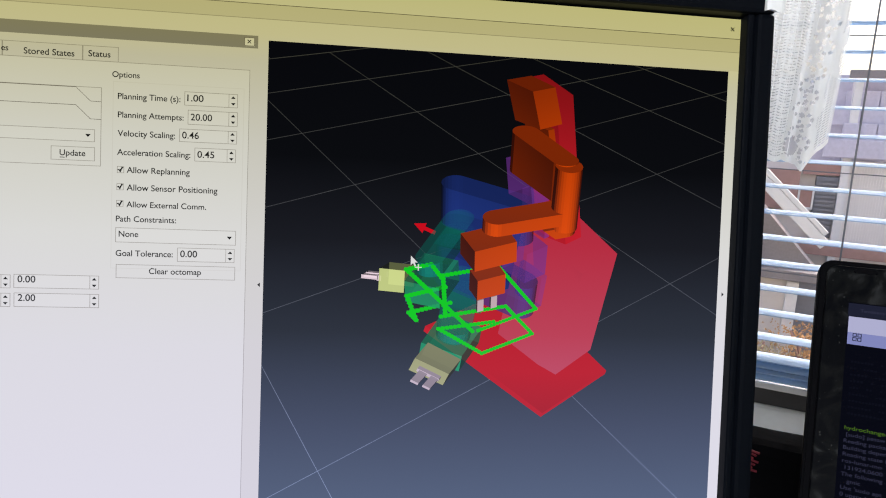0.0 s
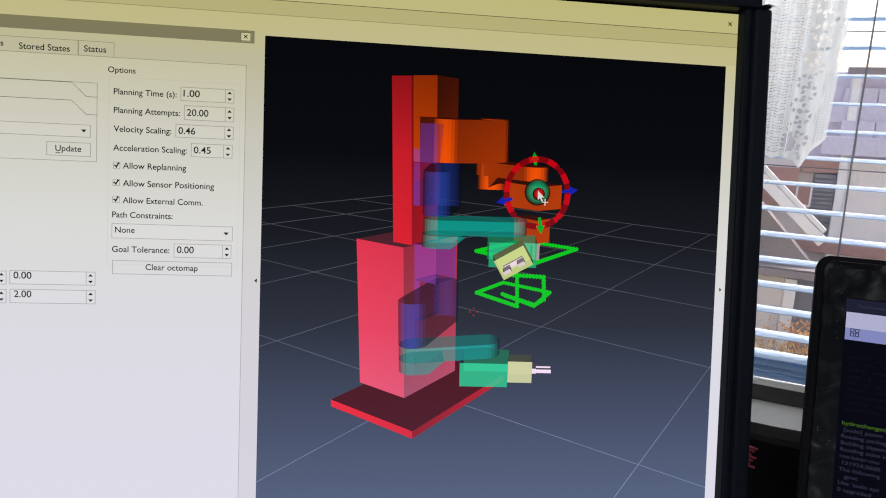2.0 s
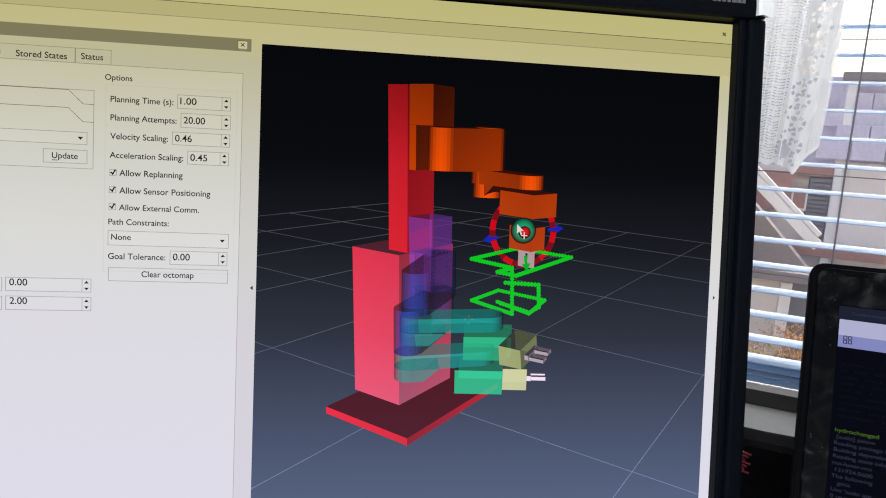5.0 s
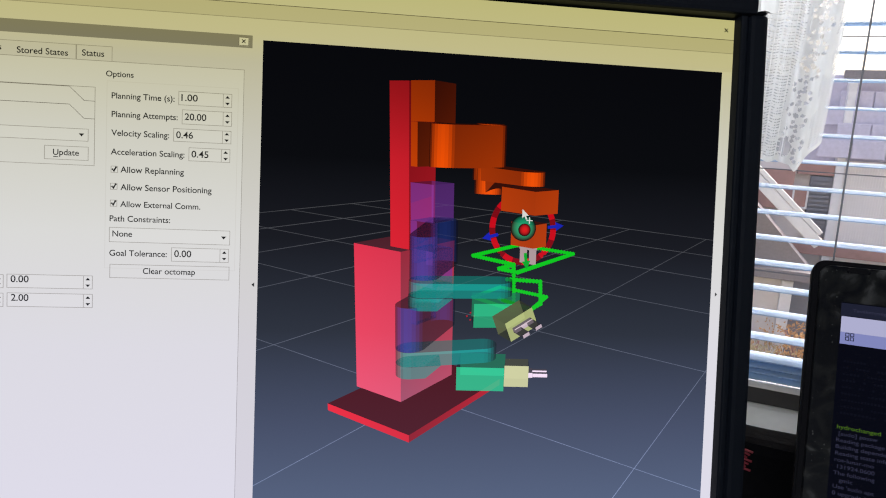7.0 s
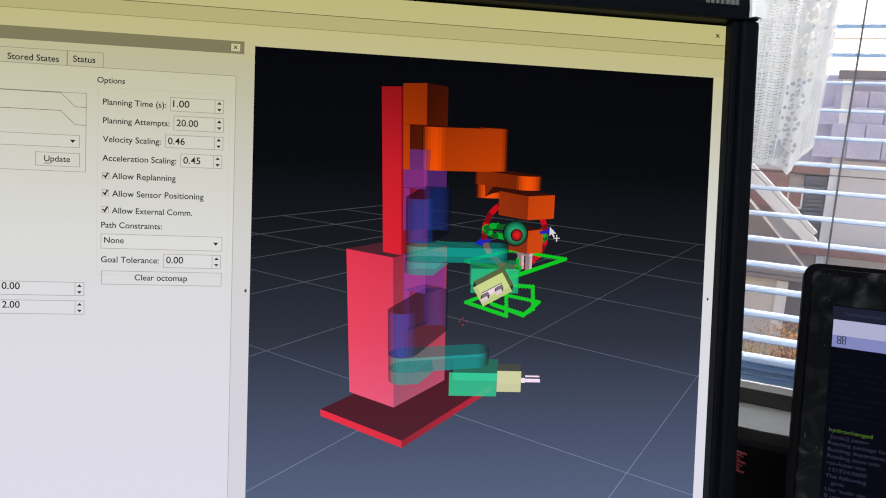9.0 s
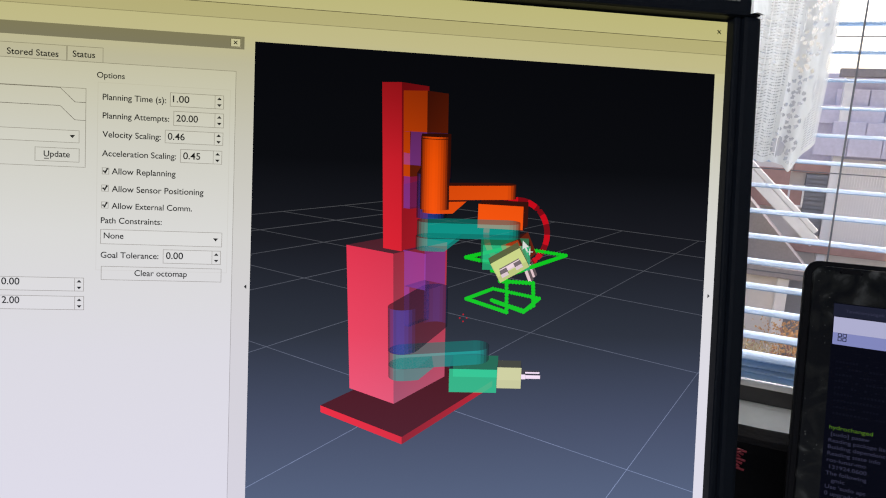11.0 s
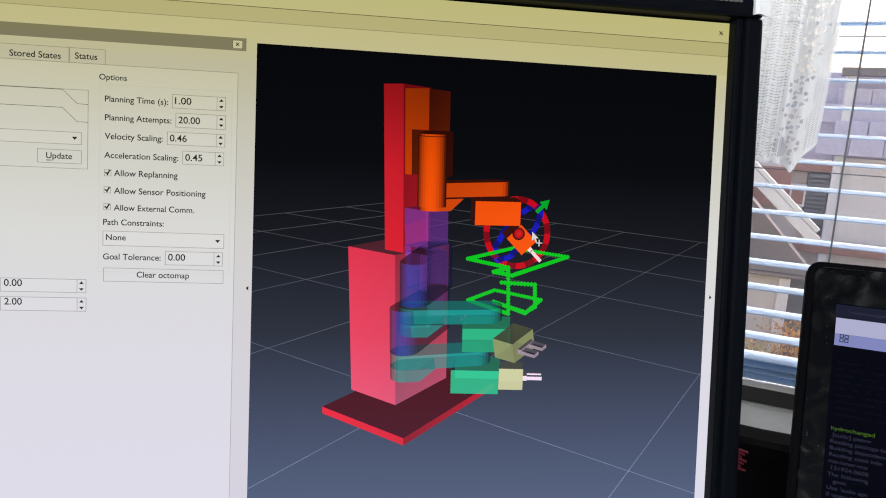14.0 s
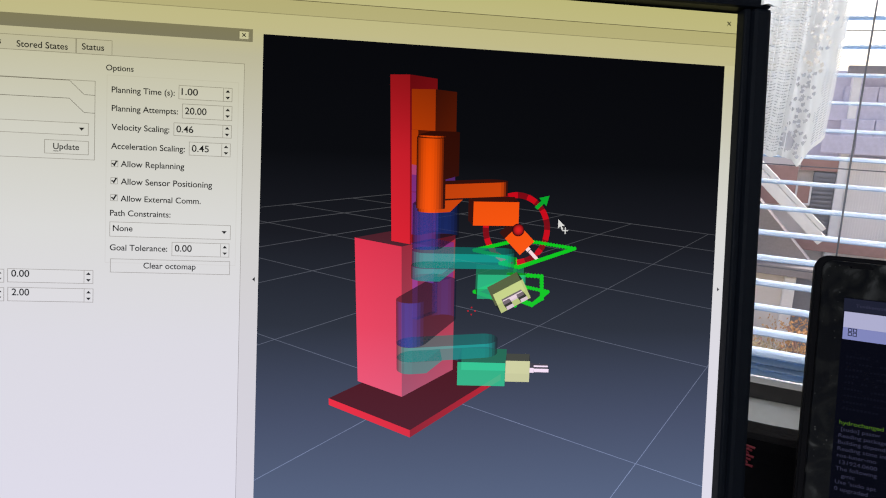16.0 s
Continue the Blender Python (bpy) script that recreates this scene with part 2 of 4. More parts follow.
# window areas in front of the drawn view
G = SCREEN


def flat(name, x0, z0, x1, z1, mat, lift=0.0, thick=0.0002, parent=None):
    return part(name, block(x0, G - lift, z0, x1, G - lift + thick, z1), mat, parent or screen)


flat("side_panel", LEFT, BOTTOM, VIEW_L, EYE + 0.0775, M_FRAME, thick=0.0012)
flat("tool_strip", LEFT, EYE + 0.0915, RIGHT, TOP, M_FRAME, thick=0.0012)
flat("tool_strip", LEFT, EYE + 0.0853, RIGHT, EYE + 0.0912, M_STRIP, thick=0.0012)
flat("tool_strip", LEFT, EYE + 0.0775, RIGHT, EYE + 0.0850, M_FRAME, thick=0.0012)
flat("rule_line", LEFT, EYE + 0.0912, RIGHT, EYE + 0.0915, M_EDGE, thick=0.0012)
flat("rule_line", LEFT, EYE + 0.0850, RIGHT, EYE + 0.0853, M_LINE, thick=0.0012)
flat("top_strip", VIEW_L, VIEW_T, RIGHT, EYE + 0.0775, M_FRAME, thick=0.0012)
flat("edge_strip", VIEW_R, BOTTOM, RIGHT, VIEW_T, M_PAGE, thick=0.0012)
flat("status_strip", VIEW_L, BOTTOM, VIEW_R, VIEW_B, M_FRAME, thick=0.0012)
flat("title_bar", LEFT, EYE + 0.0725, -0.0448, EYE + 0.0778, M_BAR, 0.0002)
flat("page", LEFT, BOTTOM + 0.01, -0.0478, EYE + 0.0632, M_PAGE, 0.0002)


def outline(name, x0, z0, x1, z1, mat, lift=0.0006, w=0.00022, parent=None):
    bm = bmesh.new()
    for a, b, c, d in ((x0, z0, x1, z0 + w), (x0, z1 - w, x1, z1), (x0, z0 + w, x0 + w, z1 - w), (x1 - w, z0 + w, x1, z1 - w)):
        box(bm, a, G - lift, b, c, G - lift + 0.0001, d)
    return part(name, bm, mat, parent or screen)


outline("page_edge", LEFT, BOTTOM + 0.01, -0.0478, EYE + 0.0632, M_LINE, 0.0004)
outline("group_edge", LEFT + 0.05, EYE + 0.0198, -0.1072, EYE + 0.0523, M_LINE, 0.0004)
outline("group_edge", -0.1028, EYE - 0.0225, -0.0500, EYE + 0.0552, M_FRAME, 0.0004)
bm = bmesh.new()
for z in (EYE + 0.0520, EYE + 0.0447):
    tube(bm, [(LEFT + 0.05, G - 0.0004, z), (-0.1172, G - 0.0004, z), (-0.1115, G - 0.0004, z - 0.0055), (-0.1072, G - 0.0004, z - 0.0056)], 0.00014, 4)
part("tab_outline", bm, M_EDGE, screen)
for x0, x1 in ((-0.18, -0.1455), (-0.1455, -0.1148), (-0.1148, -0.1008)):
    outline("tab", x0, EYE + 0.0630, x1, EYE + 0.0692, M_LINE, 0.0004)


def gui_text(words, x, z, width):
    """Printed words, their left end on the baseline at x, z."""
    cu = bpy.data.curves.new("words", "FONT")
    cu.body, cu.size, cu.offset = words, 0.004, 0.00004
    tmp = new("words", cu)
    bpy.context.view_layer.update()
    me = bpy.data.meshes.new_from_object(tmp.evaluated_get(bpy.context.evaluated_depsgraph_get()))
    bpy.data.objects.remove(tmp)
    xs = [v.co.x for v in me.vertices]
    k = width / (max(xs) - min(xs))
    x_min = min(xs)
    kz = min(max(k, 0.82), 1.0)
    me.transform(Matrix.Translation((x, G - 0.0008, z + 0.0004)) @ Matrix(((k, 0, 0, -x_min * k), (0, 0, -1, 0), (0, kz, 0, 0), (0, 0, 0, 1))))
    me.materials.clear()
    me.materials.append(M_INK)
    ob = new("caption", me)
    ob.parent = screen
    return ob


def triangle(name, x, z, w, up, parent):
    bm = bmesh.new()
    s = 1 if up else -1
    vs = [bm.verts.new(p) for p in ((x - w, G - 0.0008, z - s * w * 0.55), (x + w, G - 0.0008, z - s * w * 0.55), (x, G - 0.0008, z + s * w * 0.6))]
    bm.faces.new(vs)
    return part(name, bm, M_INK, parent)


def gui_field(kind, x0, z0, x1, z1):
    f = flat(kind + "_field", x0, z0, x1, z1, M_FIELD if kind != "button" else M_PAGE, 0.0004)
    outline("field_edge", x0, z0, x1, z1, M_LINE, parent=f)
    zc = (z0 + z1) / 2
    if kind == "spin":
        flat("divider", x1 - 0.0037, z0, x1 - 0.0035, z1, M_LINE, 0.0006, 0.0001, f)
        triangle("step_up", x1 - 0.0018, zc + 0.0014, 0.00095, True, f)
        triangle("step_down", x1 - 0.0018, zc - 0.0014, 0.00095, False, f)
    elif kind == "combo":
        triangle("drop_arrow", x1 - 0.0026, zc, 0.0011, False, f)


def gui_check(x, z):
    f = flat("check_box", x - 0.0014, z - 0.0014, x + 0.0014, z + 0.0014, M_FIELD, 0.0004)
    outline("check_edge", x - 0.0014, z - 0.0014, x + 0.0014, z + 0.0014, M_LINE, parent=f)
    part("tick", tube(bmesh.new(), [(x - 0.0008, G - 0.0008, z + 0.0001), (x - 0.0002, G - 0.0008, z - 0.0008), (x + 0.0009, G - 0.0008, z + 0.0011)], 0.00048, 4), M_INK, f)


def cross(x, z, s, boxed):
    if boxed:
        flat("close_button", x - 0.0021, z - 0.0018, x + 0.0021, z + 0.0018, M_PAGE, 0.0004)
        outline("close_edge", x - 0.0021, z - 0.0018, x + 0.0021, z + 0.0018, M_EDGE)
    bm = bmesh.new()
    tube(bm, [(x - s, G - 0.0008, z - s), (x + s, G - 0.0008, z + s)], 0.00022, 4)
    tube(bm, [(x - s, G - 0.0008, z + s), (x + s, G - 0.0008, z - s)], 0.00022, 4)
    part("close_cross", bm, M_INK, screen)


bm = bmesh.new()
for i in range(7):
    box(bm, -0.0452 + i * 0.0019, G - 0.0008, EYE + 0.0965, -0.0440 + i * 0.0019, G - 0.0007, EYE + 0.0985)
part("title_lettering", bm, M_INK, screen)
cross(-0.0483, EYE + 0.0750, 0.0007, True)
cross(0.1693, EYE + 0.0955, 0.0008, False)
for x, s in ((-0.0422, -1), (0.1709, 1)):
    bm = bmesh.new()
    bm.faces.new([bm.verts.new(p) for p in ((x - s * 0.0005, G - 0.0008, EYE - 0.0271), (x - s * 0.0005, G - 0.0008, EYE - 0.0291), (x + s * 0.0006, G - 0.0008, EYE - 0.0281))])
    part("fold_arrow", bm, M_INK, screen)
gui_text('Options', -0.1030, 1.0865, 0.0108)
gui_text('Planning Time (s):', -0.1007, 1.0776, 0.0249)
gui_text('1.00', -0.0731, 1.0782, 0.0066)
gui_text('Planning Attempts:', -0.1006, 1.0700, 0.0262)
gui_text('20.00', -0.0716, 1.0703, 0.0087)
gui_text('Velocity Scaling:', -0.1006, 1.0623, 0.0229)
gui_text('0.46', -0.0749, 1.0626, 0.0068)
gui_text('Acceleration Scaling:', -0.1007, 1.0545, 0.0293)
gui_text('0.45', -0.0686, 1.0548, 0.0069)
gui_text('Allow Replanning', -0.0968, 1.0472, 0.0253)
gui_text('Allow Sensor Positioning', -0.0967, 1.0399, 0.0366)
gui_text('Allow External Comm.', -0.0967, 1.0329, 0.0321)
gui_text('Path Constraints:', -0.1008, 1.0268, 0.0241)
gui_text('None', -0.0996, 1.0205, 0.0078)
gui_text('Goal Tolerance:', -0.1007, 1.0124, 0.0229)
gui_text('0.00', -0.0748, 1.0126, 0.0069)
gui_text('Clear octomap', -0.0873, 1.0051, 0.0211)
gui_text('0.00', -0.1388, 1.0005, 0.0069)
gui_text('2.00', -0.1386, 0.9928, 0.0067)
gui_text('Update', -0.1231, 1.0533, 0.0100)
flat('mnemonic_line', -0.1231, 1.0528, -0.1212, 1.0531, M_INK, 0.0006, 0.0001)
gui_text('Stored States', -0.1372, 1.0938, 0.0194)
gui_text('Status', -0.1124, 1.0943, 0.0086)
gui_text('es', -0.1457, 1.0946, 0.0027)
gui_field('spin', -0.0743, 1.0768, -0.0526, 1.0826)
gui_field('spin', -0.0728, 1.0689, -0.0525, 1.0750)
gui_field('spin', -0.0761, 1.0615, -0.0526, 1.0670)
gui_field('spin', -0.0698, 1.0536, -0.0529, 1.0593)
gui_field('combo', -0.1010, 1.0185, -0.0522, 1.0247)
gui_field('spin', -0.0761, 1.0110, -0.0526, 1.0169)
gui_field('button', -0.1006, 1.0035, -0.0522, 1.0093)
gui_field('spin', -0.1404, 0.9985, -0.1072, 1.0042)
gui_field('spin', -0.1403, 0.9907, -0.1071, 0.9965)
gui_field('button', -0.1266, 1.0518, -0.1095, 1.0575)
gui_field('combo', -0.1660, 1.0597, -0.1096, 1.0649)
gui_field('spin', -0.1743, 0.9983, -0.1416, 1.0039)
gui_field('spin', -0.1743, 0.9906, -0.1416, 0.9963)
gui_check(-0.0993, 1.0488)
gui_check(-0.0994, 1.0417)
gui_check(-0.0994, 1.0347)


# ---- the drawn robot, pressed flat behind the panel's face ----
drawing = empty("robot_drawing", "computer-drawn red and orange robot arm with see-through blue-green copies", "screen image")
drawing.matrix_basis = LEAN @ Matrix.Translation((0, SCREEN + 0.0006, 0)) @ Matrix.Diagonal((1, FLAT, 1, 1))
# seconds, yaw, pitch, distance, focus of the drawn view
VIEWS = [
    (0.0, 233.895, 33.3624, 2.061, 0.2288, 0.0426, 0.719),
    (0.52, 233.895, 33.3624, 2.061, 0.2288, 0.0426, 0.719),
    (0.6, 226.005, 33.2725, 2.1017, 0.1978, 0.0575, 0.7058),
    (0.7, 203.392, 28.7851, 2.1988, 0.1488, 0.0955, 0.6773),
    (0.8, 186.779, 23.7977, 2.3259, 0.0929, 0.1304, 0.6409),
    (0.9, 176.167, 19.3103, 2.413, 0.0429, 0.1604, 0.6094),
    (1.0, 168.554, 18.3229, 2.4801, -0.0041, 0.1833, 0.5889),
    (1.1, 139.369, 14.8819, 2.5034, 0.0469, 0.2635, 0.5986),
    (1.2, 132.685, 13.441, 2.5167, 0.091, 0.3118, 0.6063),
    (1.3, 126.5, 11.5, 2.5317, 0.1326, 0.345, 0.6145),
    (1.4, 124.663, 11.2055, 2.5317, 0.1326, 0.3491, 0.6145),
    (16.0, 124.663, 11.2055, 2.5317, 0.1326, 0.3491, 0.6145),
]


def lerp_rows(rows, t):
    for a, b in zip(rows, rows[1:]):
        if t <= b[0]:
            f = max(0.0, (t - a[0]) / (b[0] - a[0]))
            return [p + f * (q - p) for p, q in zip(a[1:], b[1:])]
    return list(rows[-1][1:])


def view_axes(t):
    yaw, pitch, dist, fx, fy, fz = lerp_rows(VIEWS, t)
    y, p = radians(yaw), radians(pitch)
    fwd = Vector((math.cos(y) * math.cos(p), math.sin(y) * math.cos(p), -math.sin(p)))
    right = Vector((math.sin(y), -math.cos(y), 0))
    return right, fwd, right.cross(fwd), Vector((fx, fy, fz)) - dist * fwd


def shown(p, t):
    """Where a point of the drawn world shows: across, depth and height on the panel."""
    right, fwd, up, eye = view_axes(t)
    q = Vector(p) - eye
    d = max(q.dot(fwd), 0.05)
    return Vector((XC + FV * q.dot(right) / d, (1 - D0 / d) * FV, ZC + FV * q.dot(up) / d))


def shown_pose(m, t):
    """The pose on the panel of a thing of the drawn world; its turn follows the line of sight to it."""
    right, fwd, up, eye = view_axes(t)
    axes = Matrix((right, fwd, up))
    sight = (axes @ (m.translation - eye)).normalized()
    turn = sight.rotation_difference(Vector((0, 1, 0))).to_matrix()
    rot = turn @ axes @ m.to_3x3().normalized()
    return Matrix.Translation(shown(m.translation, t)) @ rot.to_4x4()


def drawn(name, bm, mat, rest, label="", t=7.0, far=None):
    """A part of the drawing, bm in its own drawn-world space, resting at the pose rest. Returns it and its middle."""
    bmesh.ops.recalc_face_normals(bm, faces=bm.faces[:])
    low = Vector([min(v.co[i] for v in bm.verts) for i in range(3)])
    high = Vector([max(v.co[i] for v in bm.verts) for i in range(3)])
    mid = Matrix.Translation((low + high) / 2)
    back = shown_pose(rest @ mid, t).inverted()
    for v in bm.verts:
        if far:
            v.co = (v.co - (low + high) / 2) * FV / far
        else:
            v.co = back @ shown(rest @ v.co, t)
    return part(name, bm, mat, drawing, label), mid


ORBIT = [v[0] for v in VIEWS[:-1]]


def still_rows(rest):
    return [(t, shown_pose(rest, t)) for t in ORBIT + [16.0]]


# sizes of the drawn robot in its own metres
PU0, PU1, PV0, PV1 = -0.2135, 0.2243, -0.3044, 0.2809
SU, SV, R, LA, LB = 0.1184, -0.0077, 0.0531, 0.2689, 0.2613
ZA1, ZA0, ZB0, ZW = 1.127, 0.9665, 0.8676, 0.855
KEYED = []      # (object, rows)
I4 = Matrix.Identity(4)


def capsule(bm, length, r, z0, z1, n=12):
    pts = [(r * math.cos(a), r * math.sin(a)) for a in (math.pi / 2 + math.pi * k / n for k in range(n + 1))]
    pts += [(length + r * math.cos(a), r * math.sin(a)) for a in (-math.pi / 2 + math.pi * k / n for k in range(n + 1))]
    return prism(bm, pts, z0, z1)


for name, bm in (
        ("base_plate", block(PU0, PV0, 0, PU1, PV1, 0.029)),
        ("column", block(-0.2393, -0.1335, 0.0295, 0.0173, 0.1902, 0.6468)),
        ("mast", block(-0.0873, -0.083, 0.6473, 0.0118, 0.0678, 1.27))):
    ob, mid = drawn(name, bm, M_COLUMN if name == "column" else M_RED, I4)
    KEYED.append((ob, still_rows(mid)))


def joints(state):
    """Poses of carriage, upper arm, forearm with wrist, gripper, from height, two headings, roll, pitch, twist and the wrist's swing."""
    dz, a, b, roll, pitch, twist, swing = (*state, 0)[:7]
    up = Matrix.Translation((0, 0, dz))
    upper = Matrix.Translation((SU, SV, dz)) @ pose(0, 0, 0, 0, 0, a)
    elbow = upper @ Vector((LA, 0, 0))
    fore = Matrix.Translation(elbow) @ pose(0, 0, 0, 0, 0, b)
    wrist = fore @ Matrix.Translation((LB, 0, 0)) @ pose(0, 0, 0, 0, 0, swing) @ Matrix.Translation((-LB, 0, 0))
    tip = wrist @ Matrix.Translation((LB, 0, ZW))
    grip = tip @ pose(0, 0, 0, roll) @ pose(0, 0, 0, 0, pitch) @ pose(0, 0, 0, twist)
    return {"carriage": up, "upper_arm": upper, "forearm": fore, "wrist": wrist, "gripper": grip, "finger": grip}


def arm(prefix, mats, state, others=()):
    """An arm of the drawn robot in a resting state: its parts by joint. others: states of an arm that moves, whose size suits them all."""
    rest = joints(state)
    obs = {}

    def add(key, name, bm, mat_key=None):
        far = None
        if others and key != "carriage":
            right, fwd, up, eye = view_axes(16.0)
            co = sum((v.co for v in bm.verts), Vector()) / len(bm.verts)
            far = sum((joints(s)[key] @ co - eye).dot(fwd) for s in others) / len(others)
        obs.setdefault(key, []).append(drawn(name, bm, mats[mat_key or key], rest[key], far=far))
    bm = block(0.0122, -0.0739, ZA1 + 0.002, 0.1272, 0.0453, 1.272)
    add("carriage", prefix + "carriage", bm)
    add("carriage", prefix + "carriage_plate", block(0.0122, -0.0739, 0.965, 0.045, 0.0453, ZA1 + 0.001))
    add("upper_arm", prefix + "upper_arm", capsule(bmesh.new(), LA, R + 0.0008, ZA0 + 0.0005, ZA1))
    if prefix == "goal_":
        ring = [(LA + (R + 0.001) * math.cos(2 * math.pi * k / 32), (R + 0.001) * math.sin(2 * math.pi * k / 32)) for k in range(32)]
        add("upper_arm", prefix + "elbow", prism(bmesh.new(), ring, ZB0 - 0.001, ZA1 - 0.0005))
    bm = bmesh.new()
    capsule(bm, LB, R, ZB0 + 0.045, ZA0 - 0.001)
    add("forearm", prefix + "forearm", bm)
    n = 12
    pts = [(R * math.cos(t), R * math.sin(t)) for t in (math.pi / 2 + math.pi * k / n for k in range(n + 1))]
    bm = prism(bmesh.new(), pts + [(0.05, -R), (0.05, R)], ZB0, ZB0 + 0.0445)
    for v in bm.verts:
        if v.co.x > 0.04 and v.co.z > ZB0 + 0.02:
            v.co.x = 0.105
    add("forearm", prefix + "elbow_hub", bm)
    add("wrist", prefix + "wrist", block(LB - 0.0875, -0.067, 0.810, LB + 0.0875, 0.067, 0.900))
    add("gripper", prefix + "gripper", block(0.088, -0.0587, -0.0384, 0.178, 0.0587, 0.0384))
    add("gripper", prefix + "gripper_plate", block(0.1785, -0.038, -0.009, 0.194, 0.038, 0.009), "finger")
    for y in (-0.038, 0.012):
        add("gripper", prefix + "finger", block(0.1945, y, -0.0065, 0.250, y + 0.026, 0.0065), "finger")
    return obs


def key_arm(obs, states):
    """states: rows of seconds and joint values; the view's turning is added."""
    times = sorted({s[0] for s in states} | set(ORBIT) | {16.0})
    for key, parts in obs.items():
        for ob, mid in parts:
            KEYED.append((ob, [(t, shown_pose(joints(lerp_rows(states, t))[key] @ mid, t)) for t in times]))


orange = {k: M_ORANGE for k in GHOST}
orange["finger"] = M_PINK
GOAL = [  # seconds, height, headings of both arms, roll, pitch, twist, the wrist's swing
    (0.0, 0.0, 85.3, -15.2, 0, 89, 90, 5), (6.5, 0.0, 85.3, -15.2, 0, 89, 90, 5), (8.0, 0.0, 85.3, -15.2, 0, 89, 90, 5), (8.5, 0.012, 76.8, -22, 0, 89, 90, 4), (9.0, 0.010, 73.6, -22, 0, 89, 90, 3),
    (9.8, -0.02, 20, 20, 0, 75, 90, 0), (10.6, -0.03, -34, 50, 0, 70, 40, -25), (11.3, -0.03, -58, 63, 0, 50, 0, -38), (11.5, -0.079, -60.3, 64, 0, 12, 0, -38), (12.0, -0.145, -59, 74, 0, 2, 0, -38),
    (12.2, -0.11, -57, 71, 0, 10, 0, -36), (12.5, -0.040, -54, 67, 0, 44, 0, -33), (13.0, -0.022, -52.8, 66, 0, 46, 0, -30), (14.0, -0.017, -54, 67.6, 0, 46, 0, -26), (15.4, -0.030, -57, 69, 0, 46, 0, -26), (16.0, -0.051, -59.4, 70, 0, 46, 0, -26.5)]
START = (-0.62, -73.4, 44.5, -90, 0, 80, -12.5)
goal_arm = arm("goal_", orange, GOAL[0][1:], (GOAL[0][1:], GOAL[-3][1:]))
key_arm(goal_arm, GOAL)
start_arm = arm("start_", GHOST, START)
key_arm(start_arm, [(0.0, *START), (16.0, *START)])
# one run of the planned movement: seconds since its start and the joint values
RUN = [
    (0.0, -0.14, -3, 131, -90, 0, 90, -97), (0.42, -0.135, -9.9, 98.8, -90, 10, 92, -60), (0.58, -0.125, -24.2, 65.5, -90, 37, 106, -16), (0.72, -0.125, -36.9, 50, -90, 48, 116, 0),
    (0.90, -0.125, -42.4, 36, -90, 76, 120, 0), (1.12, -0.152, -53.2, 36, -90, 88, 120, 0), (1.36, -0.208, -60.4, 36, -90, 95, 120, 0), (1.52, -0.28, -62.2, 37, -90, 80, 116, 0), (1.64, -0.345, -63, 38, -90, 69, 114, 0),
    (1.8, -0.435, -66, 40, -90, 46, 104, -4), (2.08, -0.545, -71, 43, -90, 15, 94, -10), (2.14, -0.59, -72.5, 44, -90, 5, 84, -12), (2.19, -0.62, -73.4, 44.5, -90, 0, 80, -12.5), (2.22, -0.62, -73.4, 44.5, -90, 0, 80, -12.5)]
PERIOD = 2.27
ghost_states = []
for k in range(-1, 8):
    t0 = 0.80 + k * PERIOD
    for s, *q in RUN:
        if 0 < t0 + s < 16:
            ghost_states.append((t0 + s, *q))
    a, b = RUN[-1][1:], RUN[0][1:]
    for s, f in ((2.24, 0.34), (2.26, 0.67)):
        if 0 < t0 + s < 16:
            ghost_states.append((t0 + s, *[p + f * (q - p) for p, q in zip(a, b)]))
ghost_states.sort()
ghost_states = [(0.0, *ghost_states[0][1:])] + ghost_states + [(16.0, *ghost_states[-1][1:])]
plan_arm = arm("plan_", PLAN, (-0.30, -66, 24, -90, 70, 120, 0), (RUN[3][1:], RUN[6][1:], RUN[-1][1:]))
key_arm(plan_arm, ghost_states)

# the planned way of the gripper, as a string of green beads
WAYS = [
    [(0.529, 0.336, 0.639), (0.259, 0.336, 0.639), (0.241, 0.032, 0.639), (0.454, -0.002, 0.642)],
    [(0.454, -0.002, 0.642), (0.442, -0.079, 0.639), (0.523, -0.082, 0.639), (0.529, 0.336, 0.639)],
    [(0.454, -0.002, 0.642), (0.455, 0.011, 0.464)],
    [(0.442, -0.024, 0.589), (0.579, -0.015, 0.602), (0.569, 0.014, 0.511), (0.560, -0.038, 0.502), (0.411, -0.024, 0.509)],
    [(0.455, 0.011, 0.464), (0.223, 0.065, 0.462), (0.222, 0.257, 0.462), (0.459, 0.254, 0.462), (0.500, 0.060, 0.462), (0.300, 0.122, 0.460)],
]
for way in WAYS:
    bm = bmesh.new()
    for p, q in zip(way, way[1:]):
        p, q = Vector(p), Vector(q)
        n = max(2, int((q - p).length / 0.0135))
        for i in range(n):
            bmesh.ops.create_icosphere(bm, subdivisions=1, radius=0.0088, matrix=Matrix.Translation(p.lerp(q, i / n)))
    ob, mid = drawn("planned_way", bm, M_PATH, I4)
    KEYED.append((ob, still_rows(mid)))


# the ring, ball and arrows with which the goal is dragged
def arrow(length, r):
    bm = bmesh.new()
    tube(bm, [(0, 0, 0), (0, 0, length * 0.5)], r * 0.35, 8)
    bmesh.ops.create_cone(bm, cap_ends=True, segments=12, radius1=r, radius2=0, depth=length * 0.5, matrix=Matrix.Translation((0, 0, length * 0.75)))
    return bm


